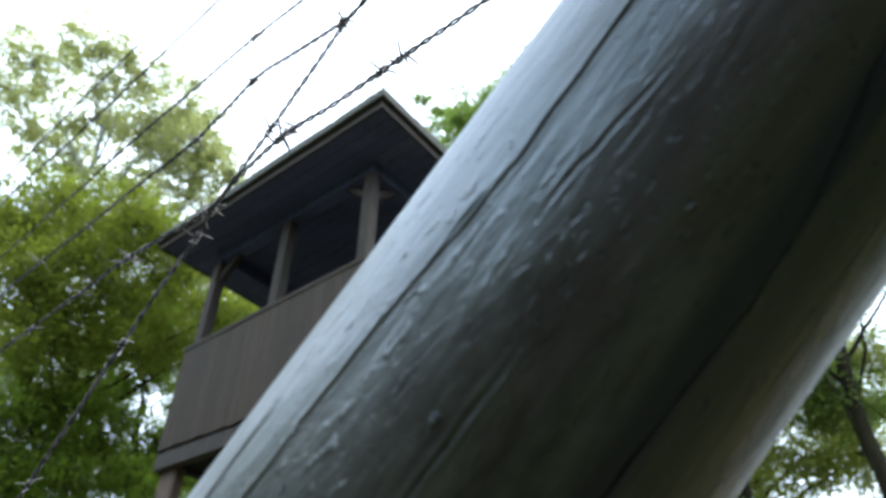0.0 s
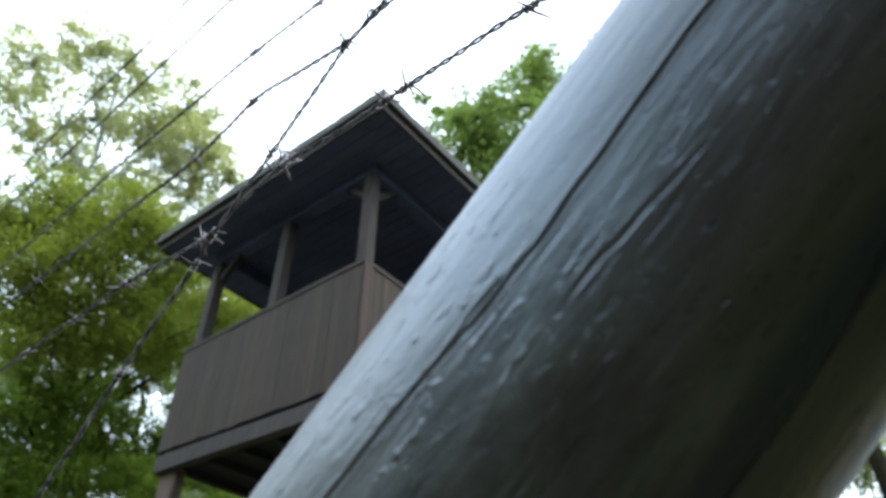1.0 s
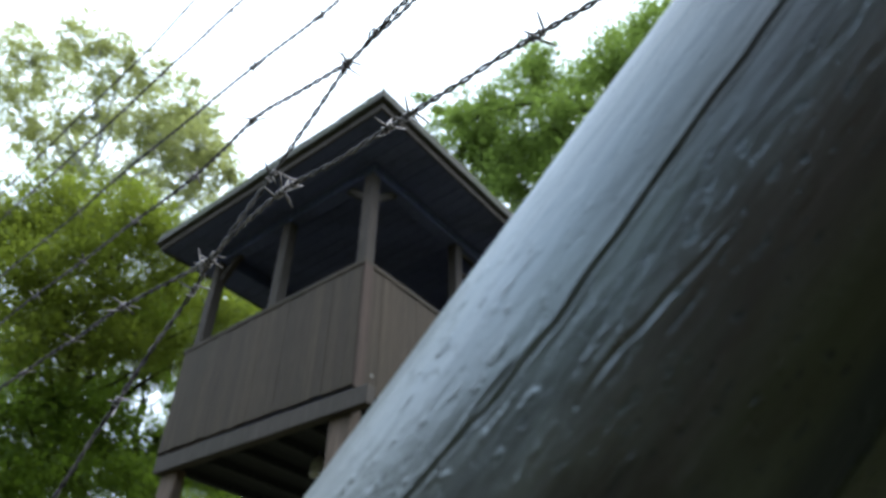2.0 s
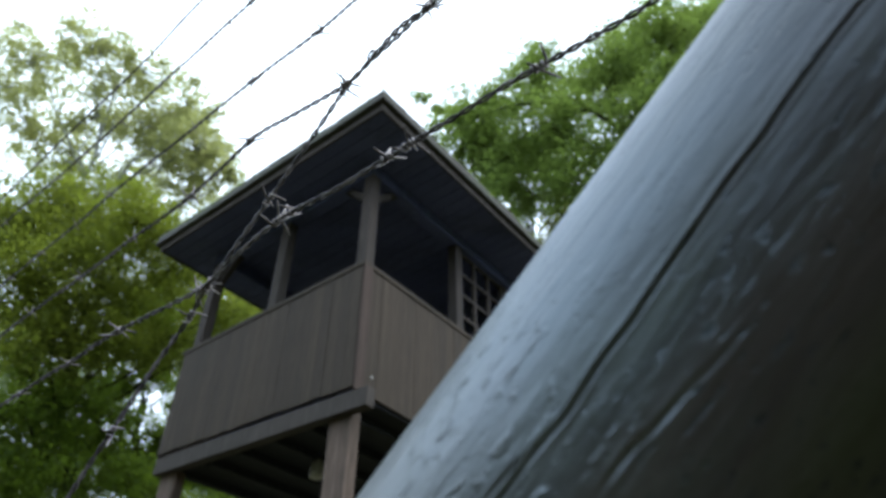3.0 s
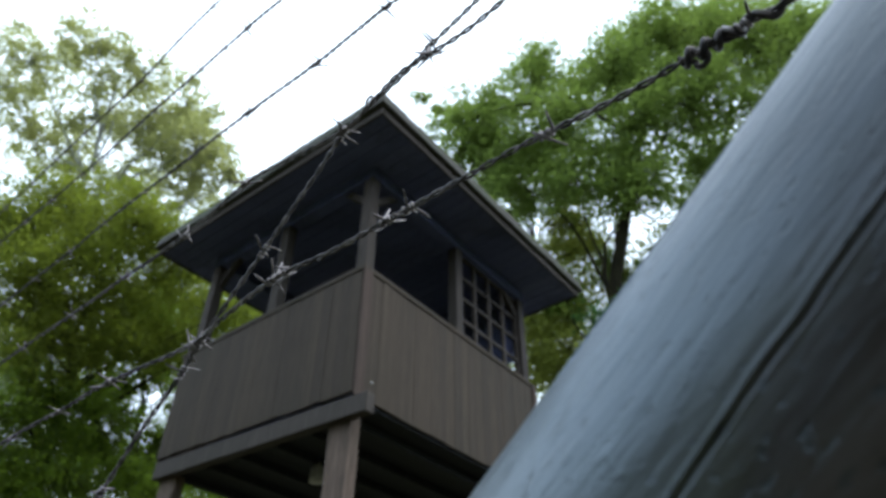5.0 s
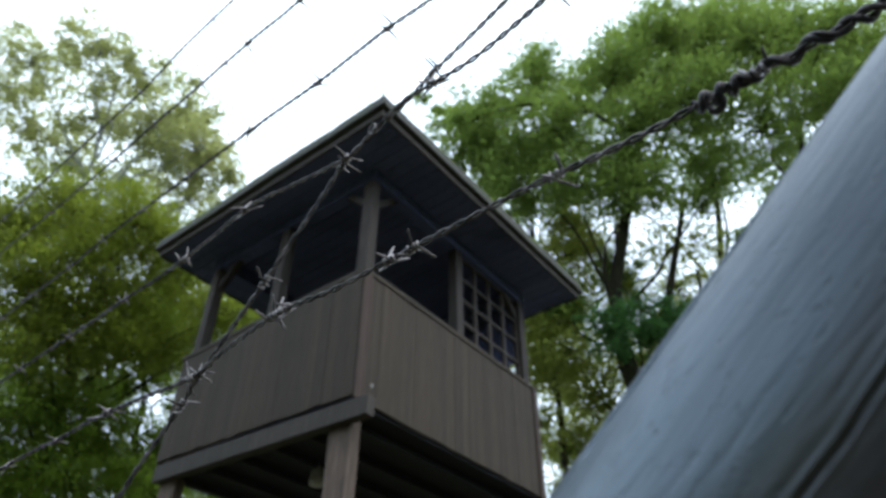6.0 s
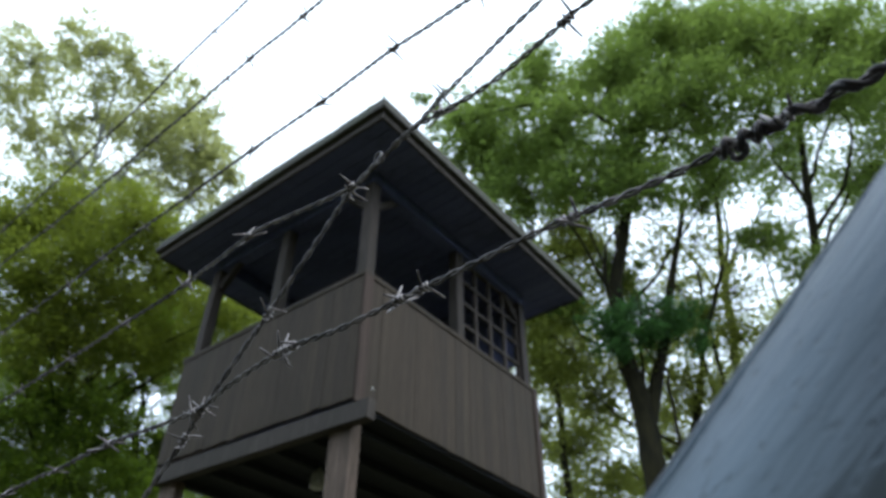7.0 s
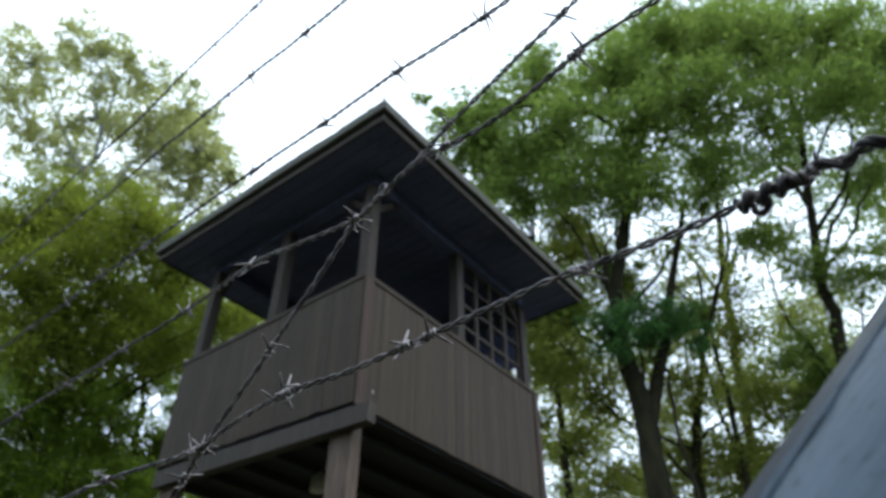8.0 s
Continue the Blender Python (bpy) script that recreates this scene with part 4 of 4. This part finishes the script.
build_tree("young tree with dark olive leaves behind the watchtower", (1.9, 16.8, 0), [(1.9, 16.8, 5), (1.8, 16.6, 9), (1.7, 16.2, 13)], (0.4, 2.0),
           [(1.0, 15.1, 13.1, 0.79), (2.3, 15.8, 13.9, 0.83), (1.5, 16.1, 11.9, 0.94), (2.6, 16.7, 11.2, 0.79), (3.3, 16.7, 12.7, 0.66), (0.3, 15.9, 12.2, 0.79), (2.9, 18.8, 10.2, 0.66), (2.9, 17.1, 12.2, 0.66),
            (3.1, 17.7, 13.2, 0.87), (3.7, 17.0, 15.5, 0.73), (3.9, 17.0, 14.0, 0.87), (2.8, 18.7, 11.9, 0.87), (1.9, 18.1, 12.6, 0.87), (1.3, 17.3, 13.6, 1.04), (3.9, 18.7, 11.9, 0.87), (3.3, 20.1, 10.2, 0.7)],
           LEAF_OLIVE, 1850, 0.145, 24, 0.42, 0.14)
build_tree("dark bushy tree filling the wood below the yellow crowns", (-8.6, 19.5, 0), [(-8.6, 19.4, 4), (-8.5, 18.8, 8), (-8.6, 17.6, 11)], (0.3, 1.6),
           [(-8.1, 16.5, 11.4, 0.71), (-7.8, 19.2, 9.8, 0.83), (-8.9, 17.2, 10.6, 0.63), (-9.1, 17.3, 8.8, 0.89), (-8.4, 19.0, 8.4, 0.94), (-7.3, 19.8, 9.0, 0.66), (-6.7, 20.9, 9.2, 0.7), (-10.8, 17.9, 8.1, 1.19), (-11.4, 15.7, 10.9, 1.04), (-7.8, 18.0, 11.2, 0.5), (-8.0, 17.1, 10.7, 0.55), (-8.9, 17.8, 9.8, 0.55), (-7.6, 18.1, 9.5, 0.63), (-8.2, 18.4, 9.1, 0.63), (-7.9, 16.4, 11.5, 0.63),
            (-8.4, 17.6, 11.7, 0.83), (-9.0, 17.2, 12.2, 0.99), (-8.2, 19.5, 11.0, 0.52), (-8.0, 20.5, 9.8, 1.04), (-9.2, 19.7, 9.1, 0.99), (-7.3, 22.0, 9.4, 1.09), (-9.7, 18.1, 11.0, 0.75), (-8.2, 16.8, 12.7, 0.99)],
           LEAF_DEEP, 3200, 0.115, 25, 0.34, 0.2)
build_tree("olive tree with leaning branches beside the spreading tree", (8.4, 19.2, 0), [(8.4, 19.1, 5), (8.2, 18.4, 9), (7.4, 17.2, 13)], (0.4, 2.2),
           [(4.6, 16.2, 14.9, 0.87), (3.2, 16.7, 14.4, 0.7), (3.8, 15.6, 15.7, 0.7), (5.2, 16.3, 13.3, 0.83), (10.5, 17.4, 10.4, 1.1), (11.9, 16.7, 11.2, 1.1), (9.7, 18.6, 8.9, 1.26), (11.8, 18.4, 9.2, 1.42), (6.6, 19.9, 8.9, 0.99),
            (3.9, 20.0, 8.8, 0.83), (8.6, 17.1, 12.2, 0.83)],
           LEAF_OLIVE, 1800, 0.15, 26, 0.42, 0.15)
build_tree("slim green tree close behind the watchtower eave", (3.4, 18.6, 0), [(3.4, 18.5, 6), (3.3, 17.8, 11), (3.0, 16.6, 15)], (0.4, 2.0),
           [(-0.75, 16.1, 21.9, 0.36), (-0.15, 16.0, 21.2, 0.4), (0.5, 16.0, 20.9, 0.4), (0.1, 15.0, 19.1, 0.62), (0.9, 15.0, 19.5, 0.72), (1.3, 15.0, 18.3, 0.8), (0.6, 15.0, 17.6, 0.66), (1.9, 15.0, 20.0, 0.75), (3.1, 15.2, 22.4, 0.7), (1.8, 15.0, 17.1, 0.8), (1.1, 14.4, 17.2, 0.7), (2.0, 14.8, 16.7, 0.78), (2.6, 15.4, 16.0, 0.7), (1.7, 15.8, 17.1, 0.73), (3.2, 15.4, 17.5, 0.91), (3.9, 16.1, 16.7, 0.73), (4.5, 16.8, 15.8, 0.7), (3.6, 16.9, 14.1, 0.7), (3.9, 17.6, 13.3, 0.78), (2.6, 14.9, 18.1, 0.91)],
           LEAF_GREEN, 1900, 0.15, 27, 0.26, 0.16)
build_tree("broad green tree standing deeper in the wood", (9.5, 21.0, 0), [(9.5, 20.8, 7), (9.6, 19.6, 13), (9.8, 18.0, 18), (10.0, 17.0, 22)], (2.0, 5.0),
           grown([(4.6, 16.7, 22.2, 1.94), (7.3, 16.6, 23.9, 2.24), (10.4, 16.3, 24.3, 2.46), (13.2, 15.7, 23.4, 2.37), (16.7, 16.8, 23.8, 2.46), (1.6, 17.3, 21.6, 1.08), (6.1, 17.6, 19.5, 1.66), (10.0, 18.1, 20.6, 1.72),
                  (12.7, 17.5, 19.7, 1.66), (15.4, 18.1, 18.9, 1.66),
                  (8.6, 16.6, 26.6, 1.6), (11.6, 16.6, 27.8, 1.9), (14.4, 16.6, 28.0, 1.9), (17.2, 16.6, 27.6, 1.8), (19.0, 16.6, 25.8, 1.6)], 1.0),
           LEAF_GREEN, 750, 0.18, 18, 0.3, 0.24)
build_tree("olive-leaved tree with an airy low crown", (9.0, 24.5, 0), [(9.0, 24.4, 6), (9.1, 23.4, 11), (9.2, 22.4, 15)], (1.0, 3.5),
           [(4.5, 21.3, 15.0, 1.24), (6.8, 22.0, 14.2, 1.45), (9.0, 22.1, 15.6, 1.29), (5.8, 24.5, 12.7, 1.29), (8.2, 23.3, 12.6, 1.24), (13.3, 21.7, 16.1, 1.29), (11.3, 22.6, 13.5, 1.45), (13.8, 21.9, 14.3, 1.66), (14.9, 23.5, 12.3, 2.07),
            (11.1, 25.4, 11.6, 1.51), (7.3, 25.7, 11.2, 1.08), (4.1, 22.6, 13.4, 0.83)],
           LEAF_OLIVE, 1450, 0.16, 19, 0.42, 0.18)


def build_leaf_belt():
    """Unseen leaf belt, added round the camera to dim low sky light and reflections."""
    rng = random.Random(21)
    centres = []
    for i in range(150):
        a = rng.uniform(0, 2 * math.pi)
        d = rng.uniform(26, 34)
        centres.append((d * math.sin(a), d * math.cos(a) + 3, rng.uniform(0.8, 6.5), rng.uniform(1.4, 2.4)))
    for i in range(230):
        a = rng.uniform(radians(62), radians(298))
        d = rng.uniform(13, 22)
        centres.append((d * math.sin(a), d * math.cos(a), rng.uniform(1.0, 8.5), rng.uniform(1.4, 2.4)))
    ob = leaf_cloud("unseen_leaf_belt", centres, 150, 0.42, LEAF_DEEP, None, rng, 0.6)
    tagged(ob, "belt of dark green leaves added out of view to darken reflections", "woods", kind="stuff")


build_leaf_belt()
